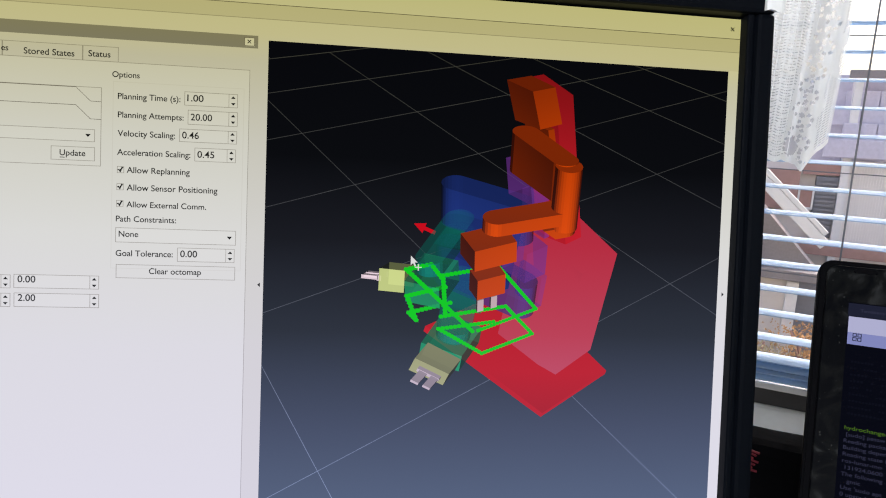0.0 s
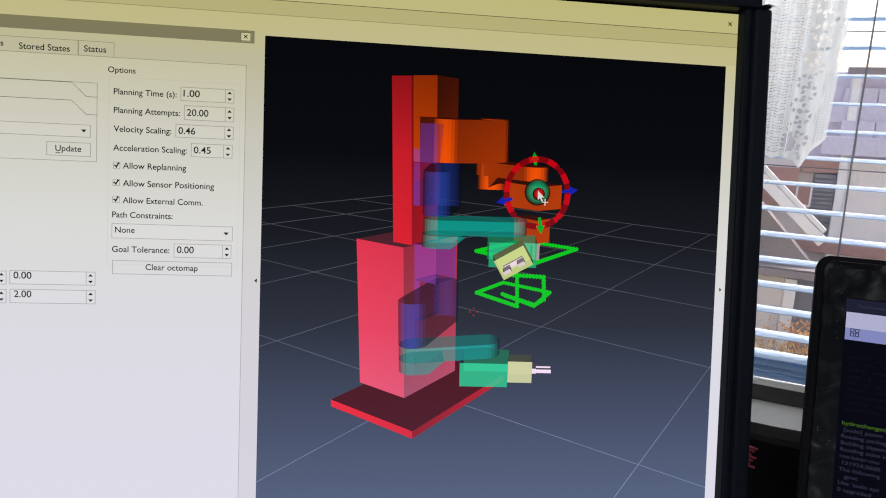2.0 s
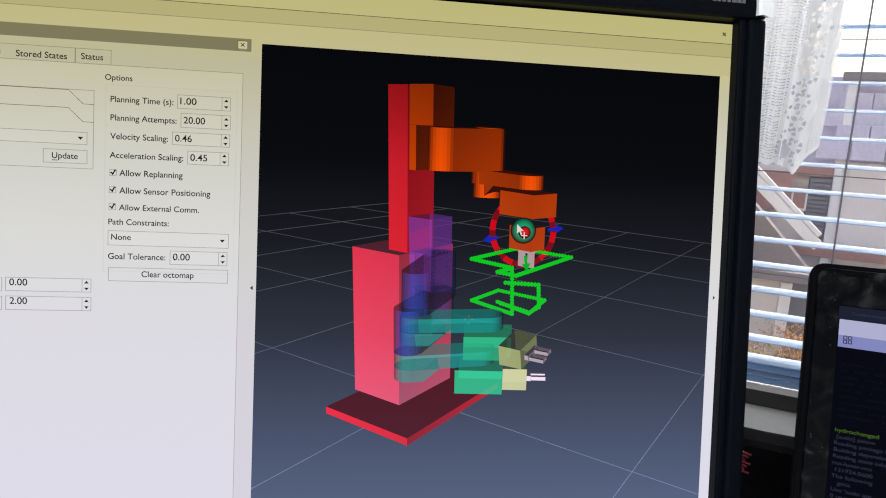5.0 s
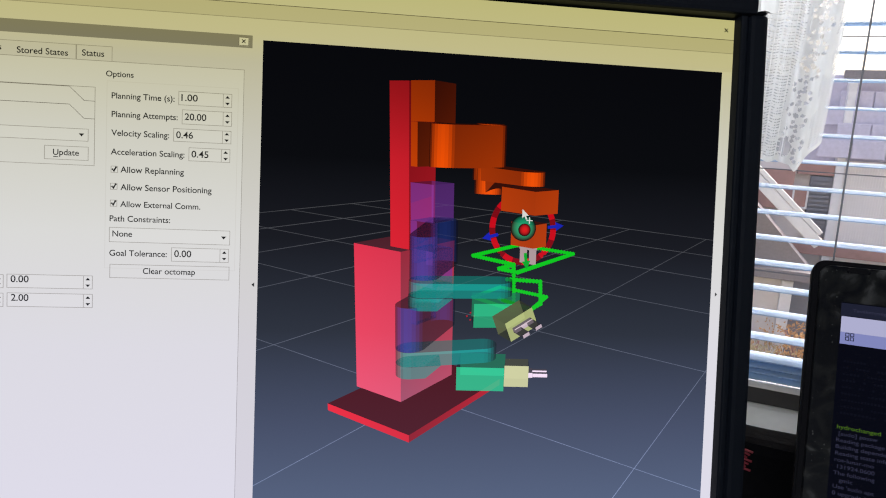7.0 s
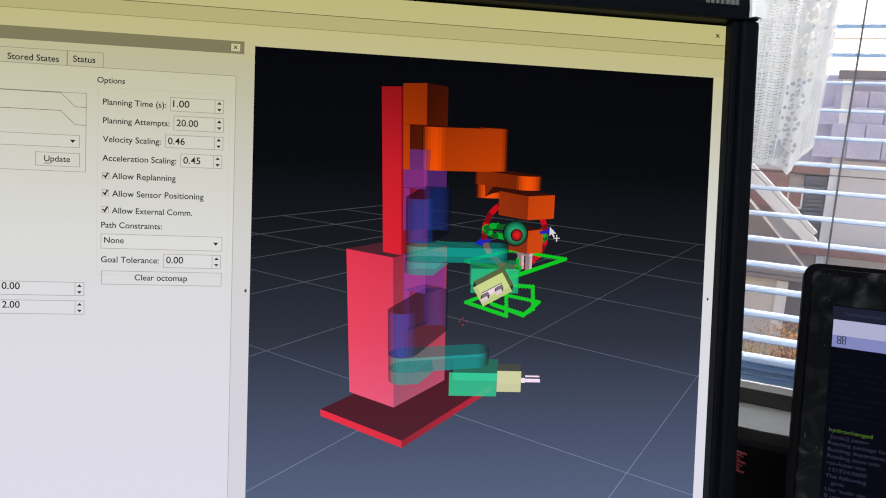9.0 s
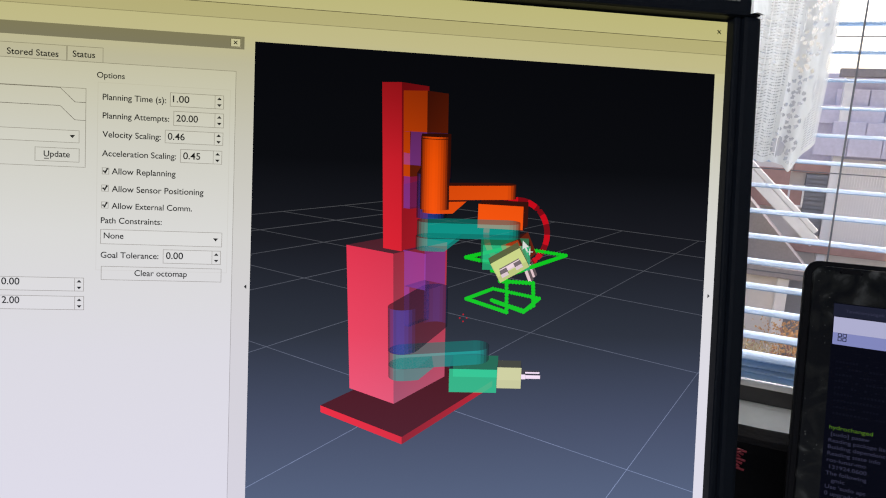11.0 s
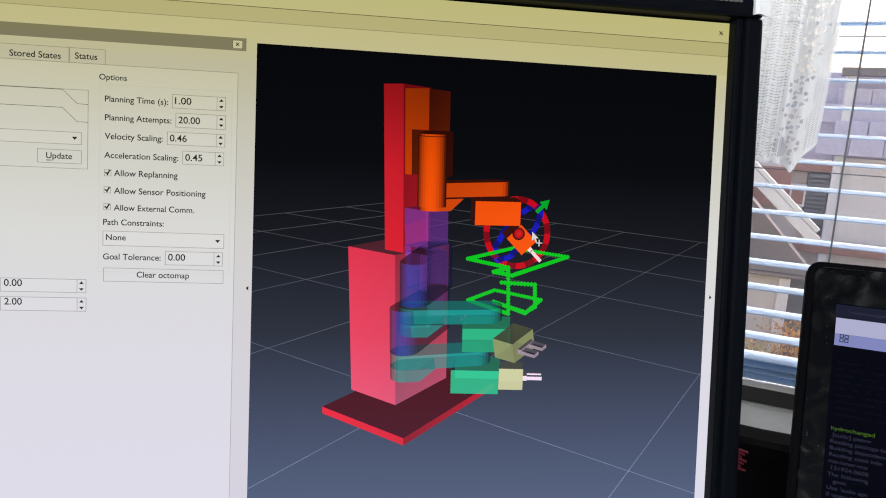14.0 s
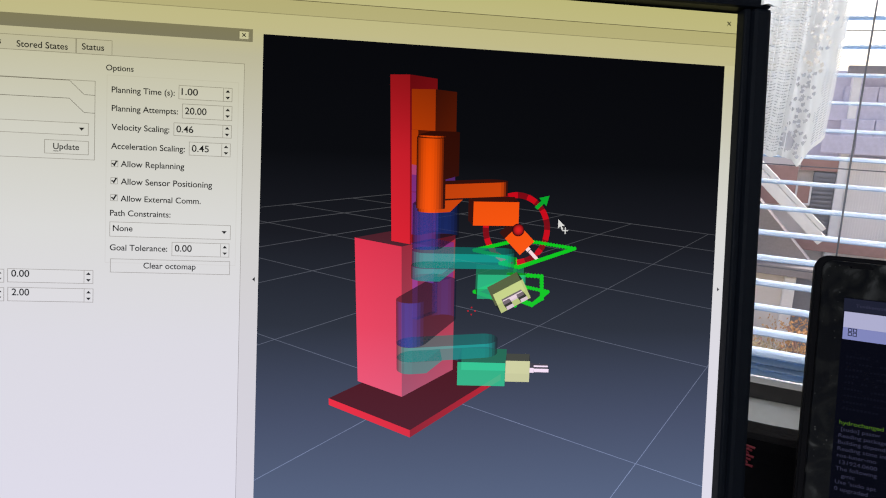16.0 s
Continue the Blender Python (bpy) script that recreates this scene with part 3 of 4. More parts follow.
MARK = [  # seconds, across, height on the panel
    (0.00, 0.0462, -0.0079),
    (0.52, 0.0476, -0.0069),
    (0.80, 0.0580, -0.0002),
    (1.00, 0.0692, 0.0064),
    (1.20, 0.0780, 0.0120),
    (1.50, 0.0810, 0.0139),
    (2.20, 0.0804, 0.0141),
    (2.40, 0.0794, 0.0065),
    (3.00, 0.0760, 0.0004),
    (3.50, 0.0748, 0.0008),
    (4.00, 0.0764, 0.0003),
    (6.50, 0.0772, 0.0004),
    (7.00, 0.0762, -0.0001),
    (8.40, 0.0763, 0.0009),
    (9.00, 0.0761, -0.0001),
    (10.00, 0.0768, -0.0004),
    (11.30, 0.0768, -0.0017),
    (11.60, 0.0773, 0.0001),
    (12.00, 0.0774, -0.0010),
    (12.40, 0.0767, -0.0002),
    (13.00, 0.0765, -0.0004),
    (14.50, 0.0759, -0.0005),
    (15.20, 0.0760, -0.0000),
    (16.00, 0.0728, -0.0027),
]
MARK_TIMES = sorted({m[0] for m in MARK} | {0.6, 0.7, 0.9, 1.1, 1.3, 1.4})


def mark_rows(spans, dx=0.0, dz=0.0, dy=-0.06, rot=(0, 0, 0), turn=None):
    """Rows of a part of the marker; outside its spans it lies dark behind the panel. turn: its heading, by which it turns with the drawn view."""
    edges = [e for a, b in spans for e in (a - 0.034, a, b, b + 0.034) if 0 <= e <= 16]
    rows = []
    for t in sorted(set(MARK_TIMES) | set(edges)):
        x, z = lerp_rows(MARK, t)
        on = any(a - 0.001 <= t <= b + 0.001 for a, b in spans)
        m = pose(x + dx, dy if on else 0.25, EYE + z + dz, *rot)
        if turn is not None:
            m = m @ pose(0, 0, 0, 0, 0, 124.663 - lerp_rows(VIEWS, t)[0] + turn)
        rows.append((t, m))
    return rows


def drag_ring(bright, dark, spans, n=20, **place):
    for k in range(n):
        a = [2 * math.pi * (k + f) / n for f in (0.0, 0.25, 0.5, 0.75, 1.0)]
        bm = tube(bmesh.new(), [(0.0142 * math.cos(q), 0.0005 * (k % 2), 0.0152 * math.sin(q)) for q in a], 0.0014, 6)
        KEYED.append((part("ring_segment", bm, bright if k % 2 else dark, drawing), mark_rows(spans, **place)))


RING_ON = [(3.75, 7.25), (8.3, 14.75), (15.9, 16.0)]
BALL_ON = [(0.9, 7.3), (8.3, 9.8)]
ARROW_ON = [(0.98, 2.25), (3.75, 7.25), (8.3, 9.8)]
# before the goal is let go the ring lies in front of the wrist, later round the gripper
drag_ring(M_RING, M_RING_DARK, [(0.9, 2.25)], turn=0)
drag_ring(M_RING, M_RING_DARK, RING_ON, dy=-0.012)
drag_ring(M_RING_BLUE, M_RING_NAVY, [(0.3, 1.35)], dy=-0.005, turn=90)
drag_ring(M_RING_BLUE, M_RING_NAVY, [(13.4, 14.75)], dy=-0.011, rot=(0, 38, 0), turn=-68)
drag_ring(M_ARROW_G, M_RING_PINE, [(0.3, 0.95)], dy=0.022, rot=(57, 0, 0), dx=-0.003)
drag_ring(M_ARROW_G, M_RING_PINE, [(8.7, 9.4)], dy=-0.02, rot=(80, 6, 0))
bm = bmesh.new()
bmesh.ops.create_uvsphere(bm, u_segments=24, v_segments=16, radius=0.0060)
for f in bm.faces:
    f.smooth = True
KEYED.append((part("drag_ball", bm, M_BALL, drawing), mark_rows(BALL_ON, dz=0.0003, dy=-0.075)))
bm = bmesh.new()
bmesh.ops.create_uvsphere(bm, u_segments=16, v_segments=10, radius=0.0029)
for f in bm.faces:
    f.smooth = True
KEYED.append((part("drag_knob", bm, M_BALL_R, drawing), mark_rows([(1.15, 2.25), (3.75, 7.25), (8.3, 9.8), (13.4, 14.75), (15.9, 16.0)], dx=0.0006, dz=-0.0005, dy=-0.085)))
for mat, dx, dz, rot in ((M_ARROW_G, -0.001, 0.011, (0, -8, 0)), (M_ARROW_G, 0.0014, -0.011, (0, 172, 0)), (M_ARROW_B, 0.0115, 0.001, (0, 82, 0)), (M_ARROW_B, -0.0115, -0.003, (0, -105, 0))):
    KEYED.append((part("drag_arrow", arrow(0.0075, 0.002), mat, drawing), mark_rows(ARROW_ON, dx, dz, -0.013 if mat is M_ARROW_G and dz > 0 else -0.07, rot)))
KEYED.append((part("drag_arrow", arrow(0.0085, 0.0025), M_ARROW_G, drawing), mark_rows([(13.4, 16.0)], 0.0085, 0.0095, -0.07, (0, 45, 0))))
# seen from the other side: one arrow up, one arrow towards the far left
KEYED.append((part("drag_arrow", arrow(0.0105, 0.0033), M_ARROW_G, drawing), mark_rows([(0.3, 0.94)], 0.0025, 0.0105, 0.015, (0, 14, 0))))
KEYED.append((part("drag_arrow", arrow(0.0105, 0.0024), M_RING, drawing), mark_rows([(0.0, 0.94)], -0.0125, 0.0045, 0.02, (0, -68, 0))))
bm = bmesh.new()
bmesh.ops.create_uvsphere(bm, u_segments=16, v_segments=10, radius=0.0042)
for f in bm.faces:
    f.smooth = True
KEYED.append((part("drag_knob", bm, M_ARROW_B, drawing), mark_rows([(0.3, 0.94)], -0.0008, -0.0120, 0.012)))

# the small mark at the view's focus
bm = bmesh.new()
for k in range(4):
    a = k * math.pi / 2
    box(bm, 0.0016 * math.cos(a) - 0.0003, -0.0001, 0.0016 * math.sin(a) - 0.0003, 0.0016 * math.cos(a) + 0.0003, 0.0001, 0.0016 * math.sin(a) + 0.0003)
focus = part("focus_mark", bm, M_RING, drawing)
focus.location = (0.0535, 0.03, EYE - 0.0405)

# the pointer
bm = bmesh.new()
bm.faces.new([bm.verts.new((x * 0.00026, 0, z * 0.00026)) for x, z in ((0, 0), (0, -16), (4, -12.5), (7, -18.5), (9.5, -17.5), (6.8, -11.5), (12, -11.5))])
box(bm, 0.0032, -0.0001, -0.0066, 0.0037, 0.0001, -0.0036)
box(bm, 0.0020, -0.0001, -0.0053, 0.0049, 0.0001, -0.0049)
pointer = part("pointer", bm, M_POINTER, drawing)
POINTER = [  # seconds, across and height on the panel
    (0.00, 0.0231, -0.0138),
    (0.20, 0.0315, -0.0185),
    (0.50, 0.0761, -0.0407),
    (0.70, 0.1082, -0.0332),
    (1.00, 0.1359, -0.0277),
    (1.20, 0.1484, -0.0260),
    (1.50, 0.1605, -0.0243),
    (1.80, 0.0940, 0.0051),
    (2.00, 0.0810, 0.0151),
    (2.40, 0.0780, 0.0070),
    (2.80, 0.0765, -0.0008),
    (3.50, 0.0741, -0.0023),
    (3.70, 0.0748, -0.0024),
    (4.00, 0.0898, -0.0218),
    (4.20, 0.0650, 0.0076),
    (5.20, 0.0773, 0.0024),
    (6.50, 0.0870, 0.0007),
    (7.00, 0.0755, 0.0088),
    (7.50, 0.0757, 0.0113),
    (8.20, 0.0753, 0.0095),
    (9.00, 0.0921, 0.0037),
    (10.20, 0.0809, -0.0051),
    (11.30, 0.0795, -0.0037),
    (11.50, 0.0827, 0.0013),
    (12.00, 0.0840, -0.0005),
    (12.50, 0.0835, -0.0072),
    (13.50, 0.0828, -0.0013),
    (14.50, 0.0837, 0.0018),
    (15.20, 0.0897, 0.0055),
    (16.00, 0.0919, 0.0023),
]
KEYED.append((pointer, [(t, pose(x, -0.09, EYE + z)) for t, x, z in POINTER]))


# ---- the drawn ground grid: short strokes that lie along its lines ----
STROKE, STROKES = 0.034, 9
stroke_mesh = mesh_of("grid_stroke", block(-STROKE / 2, -0.00003, -0.00014, STROKE / 2, 0.00003, 0.00012), M_GRID)
grid = empty("ground_grid", "thin grey perspective ground grid drawn on the screen", "screen image")
grid.matrix_basis = LEAN @ Matrix.Translation((0, SCREEN + 0.0012, 0))


def grid_line(p, q, t):
    """The stretch of a drawn line that shows in the view, or None."""
    right, fwd, up, eye = view_axes(t)
    p, q = Vector(p), Vector(q)
    dp, dq = (p - eye).dot(fwd), (q - eye).dot(fwd)
    near = 0.2
    if dp < near and dq < near:
        return None
    if dp < near:
        p = p.lerp(q, (near - dp) / (dq - dp))
    if dq < near:
        q = q.lerp(p, (near - dq) / (dp - dq))
    a, b = shown(p, t), shown(q, t)
    lo, hi = 0.0, 1.0
    for i, low, high in ((0, VIEW_L - 0.004, VIEW_R + 0.002), (2, VIEW_B - 0.004, VIEW_T)):
        d = b[i] - a[i]
        if abs(d) < 1e-9:
            if not low < a[i] < high:
                return None
            continue
        f, g = sorted(((low - a[i]) / d, (high - a[i]) / d))
        lo, hi = max(lo, f), min(hi, g)
    if hi - lo < 1e-4:
        return None
    return a.lerp(b, lo), a.lerp(b, hi)


for i in range(-5, 6):
    for ends in (((i, -5, 0), (i, 5, 0)), ((-5, i, 0), (5, i, 0))):
        spans = [(t, grid_line(*ends, t)) for t in ORBIT + [16.0]]
        if not any(s for t, s in spans):
            continue
        for k in range(STROKES):
            rows = []
            last = 0.0
            for t, s in spans:
                m = pose(-0.1 - 0.002 * k, 0, EYE - 0.1, 0, last, 0)
                if s:
                    a, b = s
                    d = b - a
                    length = Vector((d.x, d.z)).length
                    ang = -math.degrees(math.atan2(d.z, d.x))
                    ang = (ang + 90) % 180 - 90
                    while ang - last > 90:
                        ang -= 180
                    while last - ang > 90:
                        ang += 180
                    last = ang
                    if length > 0.012:
                        room = max(length - STROKE, 0)
                        f = (STROKE / 2 + room * k / (STROKES - 1)) / length if length > STROKE else 0.5
                        c = a.lerp(b, f)
                        m = pose(c.x, 0, c.z, 0, ang, 0)
                rows.append((t, m))
            ob = new("grid_stroke", stroke_mesh)
            ob.parent = grid
            KEYED.append((ob, rows))


# ---- the room and the window, in the window's own frame: x along the wall, y outwards ----
M_WALL = solid("pale_wall_paint", (0.62, 0.60, 0.56), 0.8, vary=0.06, scale=30)
M_FLOOR = solid("brown_floor", (0.22, 0.15, 0.10), 0.5, scale=20)
M_CEIL = solid("white_ceiling", (0.75, 0.74, 0.72), 0.9, vary=0.04)
M_DESK = solid("dark_desk", (0.05, 0.04, 0.03), 0.45, scale=25)
M_WINFRAME = solid("white_window_paint", (0.80, 0.80, 0.80), 0.45, vary=0.05)
M_SILL = solid("grey_sill_paint", (0.90, 0.90, 0.89), 0.5, vary=0.1, scale=80)
M_GASKET = solid("dark_gasket", (0.05, 0.05, 0.055), 0.6)
# near-black colour puts the shade under the sill into the apron
M_SHADOWED = solid("shaded_apron_black", (0.008, 0.008, 0.009), 0.8)
M_CORD = solid("grey_cord", (0.16, 0.16, 0.18), 0.8)
FZ = EYE - 0.0803
FR = Matrix.Translation((0.4771, 0.6165, FZ)) @ pose(0, 0, 0, 0, 0, -32)


def translucent(name, rgb, share, rough=0.6, clear=0.0):
    """A thin thing that lets some daylight through."""
    m = solid(name, rgb, rough, vary=0.05, scale=120)
    nt = m.node_tree
    out, bsdf = nt.nodes["Material Output"], nt.nodes["Principled BSDF"]
    tl = nt.nodes.new("ShaderNodeBsdfTranslucent")
    tl.inputs[0].default_value = (*rgb, 1)
    mx = nt.nodes.new("ShaderNodeMixShader")
    mx.inputs[0].default_value = share
    nt.links.new(bsdf.outputs[0], mx.inputs[1])
    nt.links.new(tl.outputs[0], mx.inputs[2])
    last = mx.outputs[0]
    if clear:
        tr = nt.nodes.new("ShaderNodeBsdfTransparent")
        m2 = nt.nodes.new("ShaderNodeMixShader")
        m2.inputs[0].default_value = clear
        nt.links.new(last, m2.inputs[1])
        nt.links.new(tr.outputs[0], m2.inputs[2])
        last = m2.outputs[0]
    nt.links.new(last, out.inputs[0])
    return m


M_SLAT = translucent("pale_blue_slat", (0.42, 0.57, 0.76), 0.4)
M_LACE = translucent("white_lace_thread", (0.96, 0.96, 0.96), 0.5)
M_NET = translucent("white_net", (0.95, 0.95, 0.95), 0.50)
# greyer copy of the net, put behind the lace to shade its holes
M_BACKING = translucent("grey_shade_net", (0.62, 0.62, 0.64), 0.50, clear=0.22)


def structure(name, bm, mat, label, category, at=FR):
    ob = tagged(part(name, bm, mat), label, category, kind="structure")
    ob.matrix_basis = at
    return ob


FL, CE = -FZ, 2.5 - FZ
WX0, WX1, WZ0, WZ1 = -0.30, 0.85, -0.185, 0.95
WY0, WY1 = 0.03, 0.22
structure("wall_north", block(-1.7, WY0, FL, WX0, WY1, CE), M_WALL, "pale painted room wall beside the window", "wall")
structure("wall_north_far", block(WX1, WY0, FL, 1.6, WY1, CE), M_WALL, "pale painted room wall past the window", "wall")
structure("wall_north_below", block(WX0, WY0, FL, WX1, WY1, -0.2375), M_WALL, "pale painted wall under the window", "wall")
structure("wall_north_above", block(WX0, WY0, WZ1, WX1, WY1, CE), M_WALL, "pale painted wall over the window", "wall")
# the unseen south wall, given an opening for the added lamp
for nm, q in (("wall_south", (-1.7, -0.8, FL, CE)), ("wall_south_far", (0.7, 1.6, FL, CE)), ("wall_south_below", (-0.8, 0.7, FL, 0.85 - FZ)), ("wall_south_above", (-0.8, 0.7, 2.1 - FZ, CE))):
    structure(nm, block(q[0], -3.3, q[2], q[1], -3.2, q[3]), M_WALL, "pale painted unseen room wall with an added opening for the fill lamp", "wall")
# added fill lamp that brightens the room from behind the camera
fill_lamp = new("added_fill_light", bpy.data.lights.new("added_fill_light", "AREA"))
fill_lamp.data.shape, fill_lamp.data.size, fill_lamp.data.size_y, fill_lamp.data.energy, fill_lamp.data.color = "RECTANGLE", 1.4, 1.2, 24.0, (0.92, 0.96, 1.0)
fill_lamp.matrix_world = FR @ pose(-0.05, -3.22, 1.475 - FZ, 90, 0, 0)
structure("wall_west", block(-1.8, -3.3, FL, -1.7, WY1, CE), M_WALL, "pale painted room wall", "wall")
structure("wall_east", block(1.6, -3.3, FL, 1.7, WY1, CE), M_WALL, "pale painted room wall", "wall")
structure("floor", block(-1.8, -3.3, FL - 0.1, 1.7, WY1, FL), M_FLOOR, "brown wooden floor of the room", "floor")
structure("ceiling", block(-1.8, -3.3, CE, 1.7, WY1, CE + 0.1), M_CEIL, "white painted ceiling of the room", "ceiling")

desk = empty("desk", "dark wooden desk under the monitor and laptop", "desk", at=FR)
part("desktop", block(-1.2, -0.85, 0.72 - FZ, 0.9, -0.19, 0.75 - FZ, 0.004), M_DESK, desk)
for x in (-1.15, 0.80):
    for y in (-0.80, -0.26):
        part("leg", block(x, y, FL, x + 0.05, y + 0.05, 0.719 - FZ, 0.003), M_DESK, desk)

window = tagged(new("window_1"), "white framed window with daylight outside", "window", kind="structure")
window.matrix_basis = FR
part("window_frame", block(WX0, 0.0, -0.186, WX1, 0.06, -0.178, 0.002), M_WINFRAME, window)
part("window_gasket", block(WX0, 0.015, -0.2085, WX1, 0.06, -0.1865), M_GASKET, window)
# the sill's nose slopes into the room
sill_bm = prism(bmesh.new(), [(0.0285, -0.209), (0.010, -0.209), (0.004, -0.2100), (-0.024, -0.2215), (-0.028, -0.2265), (-0.028, -0.237), (0.0285, -0.237)], WX0 - 0.02, WX1 + 0.02)
bmesh.ops.transform(sill_bm, verts=sill_bm.verts[:], matrix=Matrix(((0, 0, 1, 0), (1, 0, 0, 0), (0, 1, 0, 0), (0, 0, 0, 1))))
bmesh.ops.recalc_face_normals(sill_bm, faces=sill_bm.faces[:])
part("window_sill", sill_bm, M_SILL, window)
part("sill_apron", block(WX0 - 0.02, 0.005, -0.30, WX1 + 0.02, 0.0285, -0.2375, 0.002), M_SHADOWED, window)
for x0, x1 in ((WX0, WX0 + 0.06), (WX1 - 0.06, WX1)):
    part("window_jamb", block(x0, 0.04, -0.1775, x1, 0.09, WZ1, 0.003), M_WINFRAME, window)
part("window_head", block(WX0 + 0.06, 0.04, WZ1 - 0.06, WX1 - 0.06, 0.09, WZ1, 0.003), M_WINFRAME, window)

blind = empty("window_blind", "pale blue horizontal slat blind lowered before the window, slats open", "blind", at=FR)
part("head_rail", block(WX0 + 0.01, -0.015, 0.88, WX1 - 0.01, 0.015, 0.91, 0.002), M_SLAT, blind)
bm = bmesh.new()
prof = [(-0.0125, -0.0012), (-0.006, 0.0006), (0.0, 0.0012), (0.006, 0.0006), (0.0125, -0.0012)]
ring = []
for x in (WX0 + 0.02, WX1 - 0.02):
    ring.append([bm.verts.new((x, y, z)) for y, z in prof] + [bm.verts.new((x, y, z - 0.0009)) for y, z in prof[::-1]])
for k in range(10):
    bm.faces.new((ring[0][k], ring[0][(k + 1) % 10], ring[1][(k + 1) % 10], ring[1][k]))
slat_mesh = mesh_of("slat", bm, M_SLAT)
z, k = -0.125, 0
while z < 0.87:
    s = new("slat", slat_mesh)
    s.parent = blind
    s.matrix_basis = pose(0, 0, z, 3 + 1.5 * noise.noise((k * 1.7, 0.3, 0)), 0.15 * noise.noise((0.2, k * 1.3, 0)), 0)
    z += 0.0272
    k += 1
for j in range(4):
    s = new("slat", slat_mesh)
    s.parent = blind
    s.matrix_basis = pose(0, 0, -0.148 - 0.0068 * j, 6 + 4 * (j % 2), 0, 0)
for x in (0.0145, 0.42, -0.27):
    part("cord", tube(bmesh.new(), [(x + 0.004, -0.0135, -0.178), (x, -0.0135, 0.06), (x - 0.004, -0.0135, 0.88)], 0.0009, 6), M_CORD, blind)
for z in (0.188, 0.2015, 0.055, -0.0535):
    part("ladder_string", tube(bmesh.new(), [(WX0 + 0.03, -0.004, z + 0.001), (0.0, -0.004, z), (WX1 - 0.03, -0.004, z - 0.001)], 0.0006, 5), M_CORD, blind)

# lace curtain hanging by its upper hem, in front of the blind
lace = empty("lace_curtain", "white crocheted lace curtain with flower holes hanging before the window", "curtain", at=FR)
LX0, LX1, LTOP = -0.135, -0.018, 0.42


def lace_place(u, z):
    """A place on the hanging lace; u runs 0 to 1 across its width."""
    x = LX0 + (LX1 - LX0) * u + 0.0015 * math.sin(z * 21) * u - 0.058 * u * max(0.0, 0.31 - z)
    y = -0.22 + 0.006 * math.sin(u * 17 + 1.0) + 0.003 * math.sin(u * 41 + z * 6) + 0.002 * math.sin(z * 30 + u * 5)
    return x, y, z


def lace_hem(u):
    """The scalloped lower edge: a point hangs at three quarters of the width, the edge beyond it sweeps up."""
    return 0.0695 - 0.006 * max(0.0, 1 - abs(u - 0.87) / 0.08) + 0.015 * max(0.0, (u - 0.88) / 0.12) - 0.002 * abs(math.sin(u * 34))


def motif(u, z):
    """How far a place lies from the winding chain of flowers, in widths of it."""
    return (u - 0.85 - 0.03 * math.sin(z * 42 + 0.6)) / 0.07


def lace_hole(u, z, i, j):
    """Whether the crochet is open here: ladders in the ground, round holes in the chain, a leaf cut out over the hem."""
    if z - lace_hem(u) < 0.004:
        return False
    if ((u - 0.775) / 0.05) ** 2 + ((z - lace_hem(u) - 0.0115) / 0.0065) ** 2 < 1:
        return True
    m = motif(u, z)
    if abs(m) < 1.25:
        # rings of round holes about each flower of the chain
        k = round((z - 0.09) / 0.0085)
        for n in (k - 1, k, k + 1):
            zc = 0.09 + 0.0085 * n
            uc = 0.85 + 0.03 * math.sin(zc * 42 + 0.6) + (0.024 if n % 2 else -0.024)
            dx, dz = (u - uc) * 0.117, z - zc
            if abs(math.hypot(dx, dz) - 0.0042) < 0.00115 and math.sin(6 * math.atan2(dz, dx) + n) > -0.35:
                return True
        return False
    if m > 1.25:
        return j % 3 == 0 and i % 4 > 0 and noise.noise((u * 14, z * 60, 7.0)) > -0.1
    band = noise.noise((u * 5, z * 26, 4.0))
    if band > 0.32:
        return False
    return j % 3 == 0 and i % 5 > 0 and noise.noise((u * 20, z * 160, 1.0)) > -0.45


def ribbon(bm, pts, w, out):
    vs = []
    for i, p in enumerate(pts):
        q = pts[min(i + 1, len(pts) - 1)]
        o = pts[max(i - 1, 0)]
        d = Vector(q) - Vector(o)
        n = Vector((-d.z, 0, d.x)).normalized() * w
        vs.append((bm.verts.new(Vector(p) + n + Vector((0, out, 0))), bm.verts.new(Vector(p) - n + Vector((0, out, 0)))))
    for a, b in zip(vs, vs[1:]):
        bm.faces.new((a[0], b[0], b[1], a[1]))


NU, NZ = 200, 340
co_l, faces_l = [], []
for i in range(NU + 1):
    z0 = lace_hem(i / NU)
    co_l += [lace_place(i / NU, z0 + (0.302 - z0) * j / NZ) for j in range(NZ + 1)] + [lace_place(i / NU, LTOP)]
for i in range(NU):
    for j in range(NZ + 1):
        u = (i + 0.5) / NU
        z0 = lace_hem(u)
        if j == NZ or not lace_hole(u, z0 + (0.302 - z0) * (j + 0.5) / NZ, i, j):
            k = i * (NZ + 2) + j
            faces_l.append((k, k + NZ + 2, k + NZ + 3, k + 1))
net_mesh = bpy.data.meshes.new("net")
net_mesh.from_pydata(co_l, [], faces_l)
net_mesh.materials.append(M_NET)
net = new("net", net_mesh)
net.parent = lace
# an added grey sheet behind the lace, its colour shading the holes
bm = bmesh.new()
backing = []
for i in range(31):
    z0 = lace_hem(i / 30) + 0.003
    backing.append([])
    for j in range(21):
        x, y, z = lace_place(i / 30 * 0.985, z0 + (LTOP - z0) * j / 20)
        backing[-1].append(bm.verts.new((x, y + 0.009 + 0.003 * math.sin(i * 0.9), z)))
for p, q in zip(backing, backing[1:]):
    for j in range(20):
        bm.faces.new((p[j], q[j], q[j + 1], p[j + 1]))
part("shade_backing", bm, M_BACKING, lace, "grey net sheet added behind the lace to shade its holes")
